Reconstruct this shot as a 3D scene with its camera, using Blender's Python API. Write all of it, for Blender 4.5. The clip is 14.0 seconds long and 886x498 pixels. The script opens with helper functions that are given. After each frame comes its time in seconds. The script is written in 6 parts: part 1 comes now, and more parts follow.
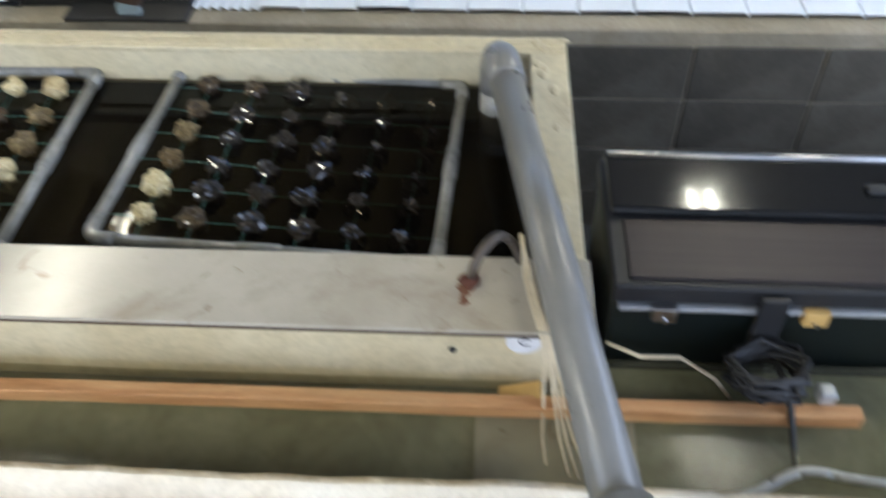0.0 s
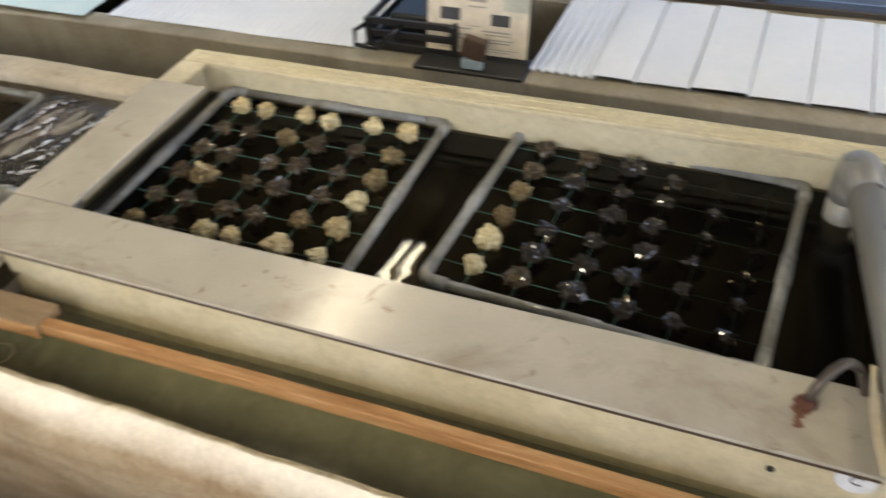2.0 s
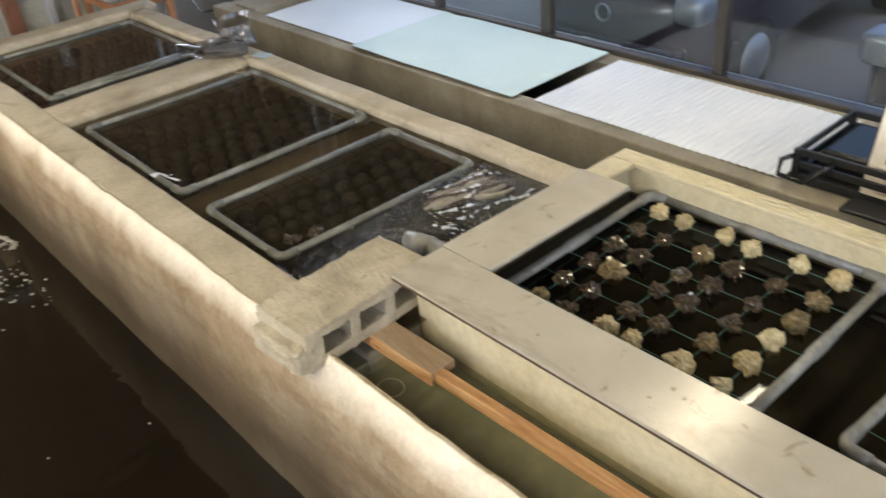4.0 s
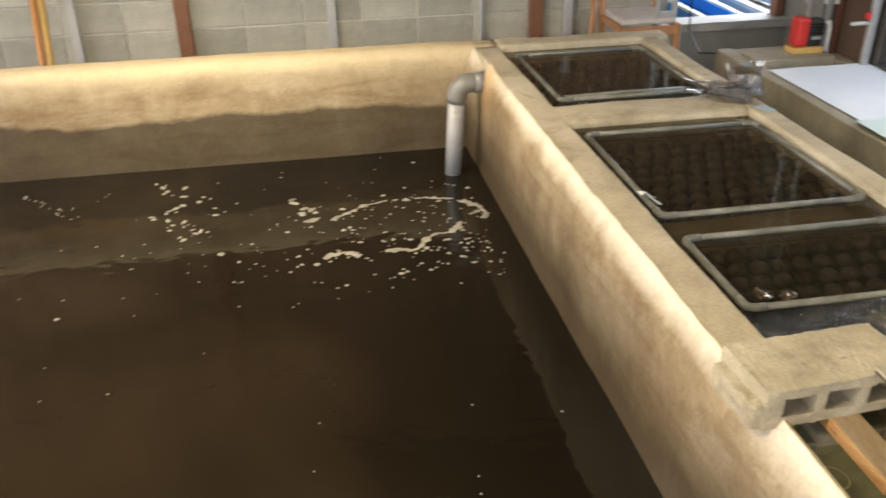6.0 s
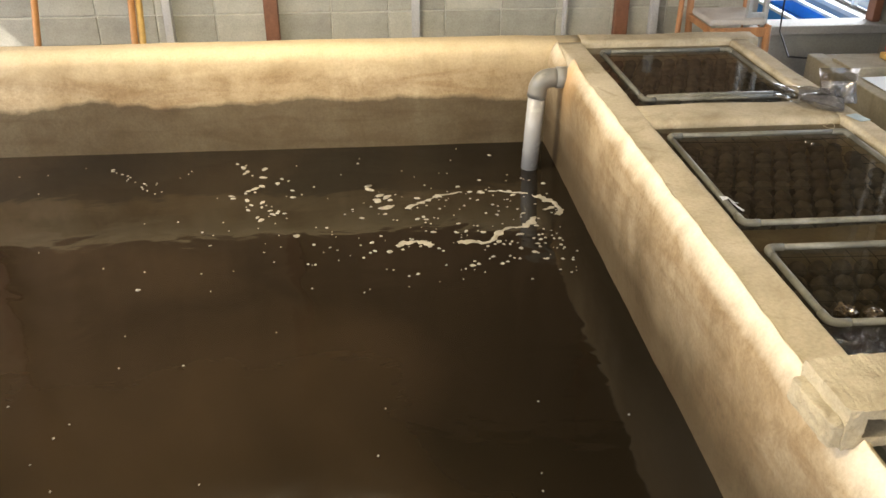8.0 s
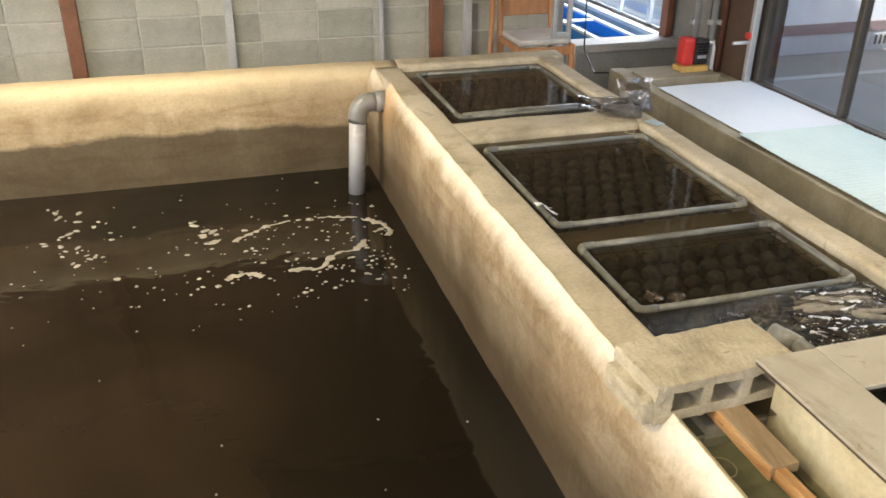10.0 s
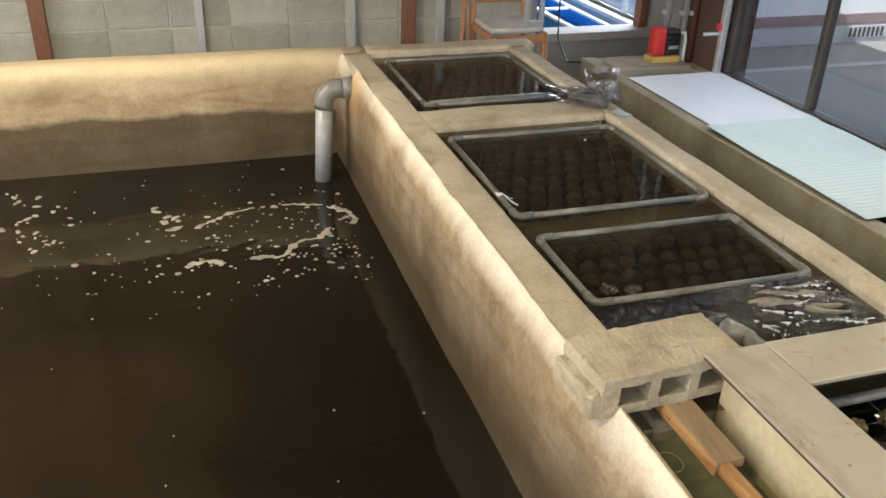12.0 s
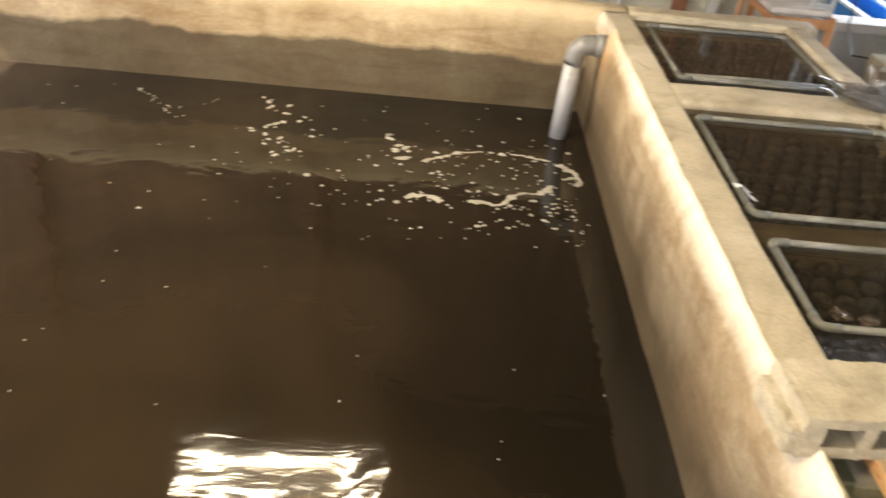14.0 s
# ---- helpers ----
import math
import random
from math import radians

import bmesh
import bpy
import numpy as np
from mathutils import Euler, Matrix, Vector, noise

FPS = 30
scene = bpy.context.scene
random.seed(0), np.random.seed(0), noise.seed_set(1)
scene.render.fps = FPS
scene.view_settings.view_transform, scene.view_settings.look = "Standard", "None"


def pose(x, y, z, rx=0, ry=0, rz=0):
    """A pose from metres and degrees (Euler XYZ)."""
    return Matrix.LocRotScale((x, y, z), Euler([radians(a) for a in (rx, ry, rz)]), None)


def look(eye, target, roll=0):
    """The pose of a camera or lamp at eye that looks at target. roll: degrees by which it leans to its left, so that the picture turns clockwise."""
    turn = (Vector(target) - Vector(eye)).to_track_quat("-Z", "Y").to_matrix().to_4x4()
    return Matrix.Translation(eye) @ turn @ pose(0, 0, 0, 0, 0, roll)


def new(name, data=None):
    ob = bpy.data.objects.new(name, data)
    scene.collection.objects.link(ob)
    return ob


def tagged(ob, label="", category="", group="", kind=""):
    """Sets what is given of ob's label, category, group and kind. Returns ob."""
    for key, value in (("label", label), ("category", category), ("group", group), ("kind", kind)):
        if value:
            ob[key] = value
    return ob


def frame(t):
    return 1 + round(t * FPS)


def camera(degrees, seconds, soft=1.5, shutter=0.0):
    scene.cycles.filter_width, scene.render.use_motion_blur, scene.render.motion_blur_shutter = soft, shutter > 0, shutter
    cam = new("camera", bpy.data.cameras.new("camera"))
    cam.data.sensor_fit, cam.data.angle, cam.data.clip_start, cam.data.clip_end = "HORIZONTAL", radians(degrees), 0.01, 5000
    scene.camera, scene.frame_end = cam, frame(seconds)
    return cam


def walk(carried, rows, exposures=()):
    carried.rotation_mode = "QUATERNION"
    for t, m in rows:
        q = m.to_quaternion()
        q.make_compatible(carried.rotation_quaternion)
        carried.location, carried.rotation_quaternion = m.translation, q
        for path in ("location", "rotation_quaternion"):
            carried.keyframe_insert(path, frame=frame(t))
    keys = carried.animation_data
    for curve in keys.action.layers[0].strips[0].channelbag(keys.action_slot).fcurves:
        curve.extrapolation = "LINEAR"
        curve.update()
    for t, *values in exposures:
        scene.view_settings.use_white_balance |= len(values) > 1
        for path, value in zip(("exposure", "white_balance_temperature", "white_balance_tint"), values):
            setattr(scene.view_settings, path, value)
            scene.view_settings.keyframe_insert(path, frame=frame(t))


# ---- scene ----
cam = camera(55.2, 14.0, 1.5, 0.5)
PATH = [
    (0, (-0.589, -1.721, 1.17), (0.809, -1.626, -0.257), -1.2),
    (0.5, (-0.575, -1.66, 1.215), (0.905, -1.321, -0.087), -3.6),
    (1, (-0.581, -1.627, 1.226), (0.893, -1.212, -0.061), -4.5),
    (1.5, (-0.586, -1.608, 1.218), (0.839, -1.128, -0.101), -5.6),
    (2, (-0.601, -1.563, 1.226), (0.754, -0.903, -0.09), -5.8),
    (2.5, (-0.638, -1.483, 1.236), (0.623, -0.567, -0.018), -6.7),
    (2.7, (-0.649, -1.465, 1.239), (0.59, -0.502, -0.001), -6.0),
    (4.8, (-0.772, -1.331, 1.217), (0.12, 0.166, 0.234), -2.9),
    (5, (-0.829, -1.339, 1.248), (0.004, 0.195, 0.27), -1.5),
    (5.5, (-0.862, -1.317, 1.217), (-0.325, 0.369, 0.287), -1.6),
    (6, (-0.95, -1.329, 1.255), (-0.646, 0.406, 0.307), -0.8),
    (6.5, (-0.979, -1.331, 1.264), (-0.796, 0.404, 0.286), 0.4),
    (7, (-0.99, -1.338, 1.268), (-0.826, 0.394, 0.282), 0.8),
    (7.5, (-0.973, -1.331, 1.247), (-0.812, 0.412, 0.279), 0.7),
    (8, (-0.981, -1.327, 1.259), (-0.831, 0.419, 0.295), 0.1),
    (8.5, (-0.994, -1.346, 1.263), (-0.836, 0.403, 0.307), -0.5),
    (9, (-0.934, -1.354, 1.234), (-0.644, 0.4, 0.318), -0.5),
    (11.5, (-0.9, -1.386, 1.227), (-0.317, 0.308, 0.338), 1.2),
    (12, (-0.835, -1.362, 1.227), (-0.286, 0.325, 0.304), 1.8),
    (12.5, (-0.794, -1.339, 1.215), (-0.268, 0.339, 0.263), 2.4),
    (13, (-0.752, -1.325, 1.205), (-0.344, 0.355, 0.199), 3.7),
    (13.5, (-0.748, -1.316, 1.207), (-0.493, 0.379, 0.176), 5.5),
    (14, (-0.779, -1.28, 1.185), (-0.744, 0.431, 0.149), 5.5),
]
walk(cam, [(t, look(eye, target, roll)) for t, eye, target, roll in PATH],
     [(0.0, 1.15, 4950, 11), (0.5, 0.92, 5350, 13), (1.5, 0.95, 5600, 13), (2.5, 1.05, 5650, 13), (5.0, 1.08, 5700, 12), (5.5, 0.96, 6000, 13), (6.0, 1.27, 6250, 12), (6.5, 1.35, 6350, 12), (7.5, 1.40, 6400, 12), (9.0, 1.44, 6300, 12), (11.5, 1.10, 5950, 12), (12.5, 1.06, 6050, 12), (13.0, 1.08, 6100, 11), (13.5, 1.35, 6200, 12), (14.0, 1.63, 6350, 14)])

# ---- world, sun, large lights ----
world = bpy.data.worlds.new("sky")
scene.world = world
world.use_nodes = True
wn = world.node_tree
sky = wn.nodes.new("ShaderNodeTexSky")
sky.sky_type, sky.sun_disc = 'NISHITA', False
sky.air_density, sky.dust_density = 0.9, 5.0
sky.sun_elevation, sky.sun_rotation = radians(48), radians(250)
wn.links.new(sky.outputs[0], wn.nodes["Background"].inputs[0])
wn.nodes["Background"].inputs[1].default_value = 0.15

sun_data = bpy.data.lights.new("sun", 'SUN')
sun_data.energy, sun_data.angle, sun_data.color = 4.0, radians(0.5), (1.0, 0.93, 0.82)
sun = new("sun", sun_data)
sun.matrix_world = look((-9.0, -3.3, 10.5), (0, 0, 0))


def window_light(name, x, y, z, tx, ty, tz, w, h, watts, colour):
    """Skylight falling in through one of the hall's openings."""
    data = bpy.data.lights.new(name, 'AREA')
    data.shape, data.size, data.size_y = 'RECTANGLE', w, h
    data.energy, data.color = watts, colour
    ob = new(name, data)
    ob.matrix_world = look((x, y, z), (tx, ty, tz))
    return ob


window_light("left_opening_light", -5.6, 0.2, 1.6, 0, 0.4, 0.2, 7.0, 2.0, 55, (1.0, 0.97, 0.92))
window_light("side_window_light", 2.37, 2.0, 0.70, 1.0, 2.0, -0.2, 2.0, 0.20, 4.2, (0.95, 0.98, 1.0))
window_light("annex_window_light", 3.15, 5.95, 0.35, 2.0, 5.9, 0.0, 1.9, 1.1, 45, (0.97, 0.99, 1.0))
window_light("rear_opening_light", -1.6, -5.3, 1.7, -1.2, 0, 0.4, 5.0, 2.0, 45, (1.0, 0.97, 0.92))


# ---- materials ----
def nodes_of(name):
    m = bpy.data.materials.new(name)
    m.use_nodes = True
    nt = m.node_tree
    return m, nt, nt.nodes["Principled BSDF"]


def ramp(nt, stops):
    r = nt.nodes.new("ShaderNodeValToRGB")
    els = r.color_ramp.elements
    while len(els) < len(stops):
        els.new(0.5)
    for e, (p, c) in zip(els, stops):
        e.position, e.color = p, (*c, 1)
    return r


def noise_tex(nt, scale, detail=6, rough=0.6, vec=None, distort=0.0):
    n = nt.nodes.new("ShaderNodeTexNoise")
    n.inputs["Scale"].default_value, n.inputs["Detail"].default_value = scale, detail
    n.inputs["Roughness"].default_value, n.inputs["Distortion"].default_value = rough, distort
    if vec is not None:
        nt.links.new(vec, n.inputs["Vector"])
    return n


def mix(nt, fac, a, b, kind='MIX'):
    m = nt.nodes.new("ShaderNodeMix")
    m.data_type, m.blend_type = 'RGBA', kind
    for sock, v in ((m.inputs[0], fac), (m.inputs[6], a), (m.inputs[7], b)):
        if hasattr(v, "is_output"):
            nt.links.new(v, sock)
        elif isinstance(v, (int, float)):
            sock.default_value = v
        else:
            sock.default_value = (*v, 1)
    return m.outputs[2]


def bump(nt, bsdf, height, strength, dist=0.01, prev=None):
    b = nt.nodes.new("ShaderNodeBump")
    b.inputs["Strength"].default_value, b.inputs["Distance"].default_value = strength, dist
    nt.links.new(height, b.inputs["Height"])
    if prev is not None:
        nt.links.new(prev.outputs[0], b.inputs["Normal"])
    nt.links.new(b.outputs[0], bsdf.inputs["Normal"])
    return b


def surface(name, dark, mid, light, big=2.5, fine=60, rough=0.8, relief=0.3, metal=0.0, stretch=(1, 1, 1), rough_var=0.15, vary=0.0, grain=0.6):
    """A worn surface: large patches, fine grain, relief and uneven gloss."""
    m, nt, b = nodes_of(name)
    co = nt.nodes.new("ShaderNodeTexCoord")
    mp = nt.nodes.new("ShaderNodeMapping")
    mp.inputs["Scale"].default_value = stretch
    nt.links.new(co.outputs["Object"], mp.inputs[0])
    n1 = noise_tex(nt, big, 7, 0.62, mp.outputs[0], 0.4)
    n2 = noise_tex(nt, fine, 5, 0.7, mp.outputs[0])
    r1 = ramp(nt, ((0.28, dark), (0.5, mid), (0.72, light)))
    nt.links.new(n1.outputs[0], r1.inputs[0])
    r2 = ramp(nt, ((0.25, (0.62, 0.62, 0.62)), (0.6, (1, 1, 1))))
    nt.links.new(n2.outputs[0], r2.inputs[0])
    col = mix(nt, grain, r1.outputs[0], r2.outputs[0], 'MULTIPLY')
    if vary:
        oi = nt.nodes.new("ShaderNodeObjectInfo")
        rv = ramp(nt, ((0.0, (1 - vary,) * 3), (1.0, (1, 1, 1))))
        nt.links.new(oi.outputs["Random"], rv.inputs[0])
        col = mix(nt, 1.0, col, rv.outputs[0], 'MULTIPLY')
    nt.links.new(col, b.inputs["Base Color"])
    mr = nt.nodes.new("ShaderNodeMapRange")
    mr.inputs["To Min"].default_value, mr.inputs["To Max"].default_value = max(0.02, rough - rough_var), min(1, rough + rough_var)
    nt.links.new(n1.outputs[0], mr.inputs["Value"])
    nt.links.new(mr.outputs[0], b.inputs["Roughness"])
    b.inputs["Metallic"].default_value = metal
    if relief:
        p = bump(nt, b, n1.outputs[0], relief * 0.5, 0.02)
        bump(nt, b, n2.outputs[0], relief, 0.003, p)
    return m


def soil(m, colour, scale, low, high, amount=1.0, stretch=(1, 1, 1), rough=None):
    """Dirt with a ragged shape of its own, laid over a material's colour."""
    nt = m.node_tree
    b = nt.nodes["Principled BSDF"]
    old = b.inputs["Base Color"].links[0].from_socket
    co = nt.nodes.new("ShaderNodeTexCoord")
    mp = nt.nodes.new("ShaderNodeMapping")
    mp.inputs["Scale"].default_value = stretch
    mp.inputs["Location"].default_value = (scale * 0.37, scale * 0.11, 0.7)
    nt.links.new(co.outputs["Object"], mp.inputs[0])
    n = noise_tex(nt, scale, 9, 0.68, mp.outputs[0], 0.9)
    r = ramp(nt, ((low, (0, 0, 0)), (high, (amount, amount, amount))))
    nt.links.new(n.outputs[0], r.inputs[0])
    nt.links.new(mix(nt, r.outputs[0], old, colour), b.inputs["Base Color"])
    return m


def tank_concrete(name, damp_top, soft, dark, wave=0.34, layers=0.0, rust=None, band=-0.10, reach=0.20, blotch=0.75, pale_crest=(0.84, 0.77, 0.62)):
    """Plastered concrete, darker below a wavy edge (the damp mark of the far wall), with streaks running down from the
    rim.
    """
    m, nt, b = nodes_of(name)
    co = nt.nodes.new("ShaderNodeTexCoord")
    sep = nt.nodes.new("ShaderNodeSeparateXYZ")
    nt.links.new(co.outputs["Object"], sep.inputs[0])
    n1 = noise_tex(nt, 2.2, 8, 0.65, co.outputs["Object"], 0.5)
    n2 = noise_tex(nt, 70, 5, 0.75, co.outputs["Object"])
    mp = nt.nodes.new("ShaderNodeMapping")
    mp.inputs["Scale"].default_value = (9, 9, 0.9)
    nt.links.new(co.outputs["Object"], mp.inputs[0])
    n3 = noise_tex(nt, 1.0, 6, 0.6, mp.outputs[0])
    base = ramp(nt, ((0.3, (0.33, 0.24, 0.13)), (0.5, (0.42, 0.325, 0.20)), (0.7, (0.54, 0.445, 0.30))))
    nt.links.new(n1.outputs[0], base.inputs[0])
    streak = ramp(nt, ((0.3, (0.74, 0.66, 0.54)), (0.62, (1, 1, 1))))
    nt.links.new(n3.outputs[0], streak.inputs[0])
    grain = ramp(nt, ((0.25, (0.68, 0.66, 0.62)), (0.6, (1, 1, 1))))
    nt.links.new(n2.outputs[0], grain.inputs[0])
    n5 = noise_tex(nt, 11, 8, 0.72, co.outputs["Object"], 0.8)
    blot = ramp(nt, ((0.33, (0.66, 0.60, 0.50)), (0.55, (1, 1, 1)), (0.72, (1.12, 1.12, 1.10))))
    nt.links.new(n5.outputs[0], blot.inputs[0])
    col = mix(nt, 0.2, base.outputs[0], streak.outputs[0], 'MULTIPLY')
    col = mix(nt, blotch, col, blot.outputs[0], 'MULTIPLY')
    col = mix(nt, 0.85, col, grain.outputs[0], 'MULTIPLY')
    if layers:
        ml = nt.nodes.new("ShaderNodeMapping")
        ml.inputs["Scale"].default_value = (1.5, 1.5, 8)
        nt.links.new(co.outputs["Object"], ml.inputs[0])
        n6 = noise_tex(nt, 1.0, 6, 0.55, ml.outputs[0], 1.2)
        lay = ramp(nt, ((0.36, (0.60, 0.46, 0.28)), (0.52, (1, 1, 1)), (0.7, (1.15, 1.13, 1.08))))
        nt.links.new(n6.outputs[0], lay.inputs[0])
        col = mix(nt, layers, col, lay.outputs[0], 'MULTIPLY')
    # pale band along the top of the rim: worn plaster plus the crest's highlight as colour
    pale = ramp(nt, ((0.0, (0, 0, 0)), (0.5, (0, 0, 0)), (0.9, (1, 1, 1))))
    top = nt.nodes.new("ShaderNodeMath")
    top.operation = 'MULTIPLY_ADD'
    nt.links.new(n1.outputs[0], top.inputs[0])
    top.inputs[1].default_value = 0.16
    nt.links.new(sep.outputs[2], top.inputs[2])
    mr = nt.nodes.new("ShaderNodeMapRange")
    mr.inputs["From Min"].default_value, mr.inputs["From Max"].default_value = band, band + reach
    nt.links.new(top.outputs[0], mr.inputs["Value"])
    nt.links.new(mr.outputs[0], pale.inputs[0])
    col = mix(nt, pale.outputs[0], col, mix(nt, 0.55, mix(nt, 0.35, pale_crest, streak.outputs[0], 'MULTIPLY'), grain.outputs[0], 'MULTIPLY'))
    # the flat top behind the lip is duller and dirtier
    fl = nt.nodes.new("ShaderNodeMapRange")
    fl.inputs["From Min"].default_value, fl.inputs["From Max"].default_value = 0.032, 0.042
    rag = nt.nodes.new("ShaderNodeMath")
    rag.operation = 'MULTIPLY_ADD'
    nt.links.new(n5.outputs[0], rag.inputs[0])
    rag.inputs[1].default_value = -0.045
    nt.links.new(sep.outputs[0], rag.inputs[2])
    nt.links.new(rag.outputs[0], fl.inputs["Value"])
    dirty = ramp(nt, ((0.32, (0.27, 0.20, 0.11)), (0.5, (0.40, 0.325, 0.205)), (0.68, (0.52, 0.44, 0.30))))
    nt.links.new(n1.outputs[0], dirty.inputs[0])
    col = mix(nt, fl.outputs[0], col, mix(nt, 0.7, dirty.outputs[0], grain.outputs[0], 'MULTIPLY'))
    if rust:
        at = nt.nodes.new("ShaderNodeVectorMath")
        at.operation = 'DISTANCE'
        at.inputs[1].default_value = rust
        sq = nt.nodes.new("ShaderNodeMapping")
        sq.inputs["Scale"].default_value = (1, 0.9, 0.65)
        nt.links.new(co.outputs["Object"], sq.inputs[0])
        nt.links.new(sq.outputs[0], at.inputs[0])
        rs = nt.nodes.new("ShaderNodeMath")
        rs.operation = 'MULTIPLY_ADD'
        nt.links.new(n5.outputs[0], rs.inputs[0])
        rs.inputs[1].default_value = 0.14
        nt.links.new(at.outputs["Value"], rs.inputs[2])
        spread = ramp(nt, ((0.08, (0.7, 0.7, 0.7)), (0.26, (0, 0, 0))))
        nt.links.new(rs.outputs[0], spread.inputs[0])
        col = mix(nt, spread.outputs[0], col, (0.56, 0.32, 0.12))
    # darker zone with a wavy upper edge: damp on the far wall
    nw = noise_tex(nt, 2.6, 5, 0.55, co.outputs["Object"])
    wav = nt.nodes.new("ShaderNodeMath")
    wav.operation = 'MULTIPLY_ADD'
    nt.links.new(nw.outputs[0], wav.inputs[0])
    wav.inputs[1].default_value = -wave
    nt.links.new(sep.outputs[2], wav.inputs[2])
    wet = nt.nodes.new("ShaderNodeMapRange")
    wet.inputs["From Min"].default_value, wet.inputs["From Max"].default_value = damp_top - soft, damp_top
    wet.inputs["To Min"].default_value, wet.inputs["To Max"].default_value = 1, 0
    nt.links.new(wav.outputs[0], wet.inputs["Value"])
    damp = mix(nt, 1.0, col, dark, 'MULTIPLY')
    col = mix(nt, wet.outputs[0], col, damp)
    nt.links.new(col, b.inputs["Base Color"])
    rg = nt.nodes.new("ShaderNodeMapRange")
    rg.inputs["To Min"].default_value, rg.inputs["To Max"].default_value = 0.78, 0.5
    nt.links.new(wet.outputs[0], rg.inputs["Value"])
    nt.links.new(rg.outputs[0], b.inputs["Roughness"])
    p = bump(nt, b, n1.outputs[0], 0.35, 0.03)
    bump(nt, b, n2.outputs[0], 0.35, 0.004, p)
    return m


def gloss_share(nt, low):
    """How much a surface mirrors: little when faced, all when grazed."""
    lw = nt.nodes.new("ShaderNodeLayerWeight")
    pw = nt.nodes.new("ShaderNodeMath")
    pw.operation = 'POWER'
    pw.inputs[1].default_value = 5.0
    lw.inputs[0].default_value = 0.5
    nt.links.new(lw.outputs["Facing"], pw.inputs[0])
    ad = nt.nodes.new("ShaderNodeMath")
    ad.operation = 'MULTIPLY_ADD'
    ad.inputs[1].default_value, ad.inputs[2].default_value = 1 - low, low
    nt.links.new(pw.outputs[0], ad.inputs[0])
    return ad


def clear_water(name, tint, ripple=6.0, strength=0.05, rough=0.02, gloss=0.021, murk=0.0, silt=(0.1, 0.08, 0.045)):
    """Still brown-tinted water seen through from above: the tint lies in the water, the gloss on it."""
    m, nt, b = nodes_of(name)
    nt.nodes.remove(b)
    out = nt.nodes["Material Output"]
    tr = nt.nodes.new("ShaderNodeBsdfTransparent")
    tr.inputs[0].default_value = (*tint, 1)
    gl = nt.nodes.new("ShaderNodeBsdfGlossy")
    gl.inputs["Roughness"].default_value = rough
    fr = gloss_share(nt, gloss)
    co = nt.nodes.new("ShaderNodeTexCoord")
    n = noise_tex(nt, ripple, 3, 0.5, co.outputs["Object"], 0.6)
    bp = nt.nodes.new("ShaderNodeBump")
    bp.inputs["Strength"].default_value, bp.inputs["Distance"].default_value = strength, 0.05
    nt.links.new(n.outputs[0], bp.inputs["Height"])
    nt.links.new(bp.outputs[0], gl.inputs["Normal"])
    ms = nt.nodes.new("ShaderNodeMixShader")
    df = nt.nodes.new("ShaderNodeBsdfDiffuse")
    df.inputs[0].default_value = (*silt, 1)
    inner = nt.nodes.new("ShaderNodeMixShader")
    inner.inputs[0].default_value = murk
    nt.links.new(tr.outputs[0], inner.inputs[1])
    nt.links.new(df.outputs[0], inner.inputs[2])
    nt.links.new(fr.outputs[0], ms.inputs[0])
    nt.links.new(inner.outputs[0], ms.inputs[1])
    nt.links.new(gl.outputs[0], ms.inputs[2])
    nt.links.new(ms.outputs[0], out.inputs[0])
    return m


def deep_water():
    m, nt, b = nodes_of("deep_water")
    co = nt.nodes.new("ShaderNodeTexCoord")
    n1 = noise_tex(nt, 0.7, 4, 0.5, co.outputs["Object"], 0.6)
    r = ramp(nt, ((0.25, (0.0090, 0.0069, 0.0041)), (0.55, (0.0112, 0.0083, 0.0048)), (0.88, (0.035, 0.0232, 0.0124))))
    sp = nt.nodes.new("ShaderNodeSeparateXYZ")
    nt.links.new(co.outputs["Object"], sp.inputs[0])
    ma = nt.nodes.new("ShaderNodeMath")
    ma.operation = 'MULTIPLY_ADD'
    ma.inputs[1].default_value = -0.13
    nt.links.new(sp.outputs[0], ma.inputs[0])
    nt.links.new(n1.outputs[0], ma.inputs[2])
    sb = nt.nodes.new("ShaderNodeMath")
    sb.operation = 'SUBTRACT'
    sb.inputs[1].default_value = 0.08
    nt.links.new(ma.outputs[0], sb.inputs[0])
    nt.links.new(sb.outputs[0], r.inputs[0])
    nt.links.new(r.outputs[0], b.inputs["Base Color"])
    b.inputs["Roughness"].default_value = 0.06
    b.inputs["IOR"].default_value = 1.33
    n2 = noise_tex(nt, 2.6, 2, 0.45, co.outputs["Object"], 0.8)
    p = bump(nt, b, n2.outputs[0], 0.12, 0.05)
    mp = nt.nodes.new("ShaderNodeMapping")
    mp.inputs["Scale"].default_value = (0.5, 1.3, 1)
    nt.links.new(co.outputs["Object"], mp.inputs[0])
    n4 = noise_tex(nt, 11, 3, 0.5, mp.outputs[0], 0.6)
    bump(nt, b, n4.outputs[0], 0.05, 0.012, p)
    return m


def glass():
    m, nt, b = nodes_of("window_glass")
    nt.nodes.remove(b)
    out = nt.nodes["Material Output"]
    tr = nt.nodes.new("ShaderNodeBsdfTransparent")
    tr.inputs[0].default_value = (0.93, 0.96, 0.97, 1)
    gl = nt.nodes.new("ShaderNodeBsdfGlossy")
    gl.inputs["Roughness"].default_value = 0.02
    fr = gloss_share(nt, 0.05)
    ms = nt.nodes.new("ShaderNodeMixShader")
    nt.links.new(fr.outputs[0], ms.inputs[0])
    nt.links.new(tr.outputs[0], ms.inputs[1])
    nt.links.new(gl.outputs[0], ms.inputs[2])
    nt.links.new(ms.outputs[0], out.inputs[0])
    return m


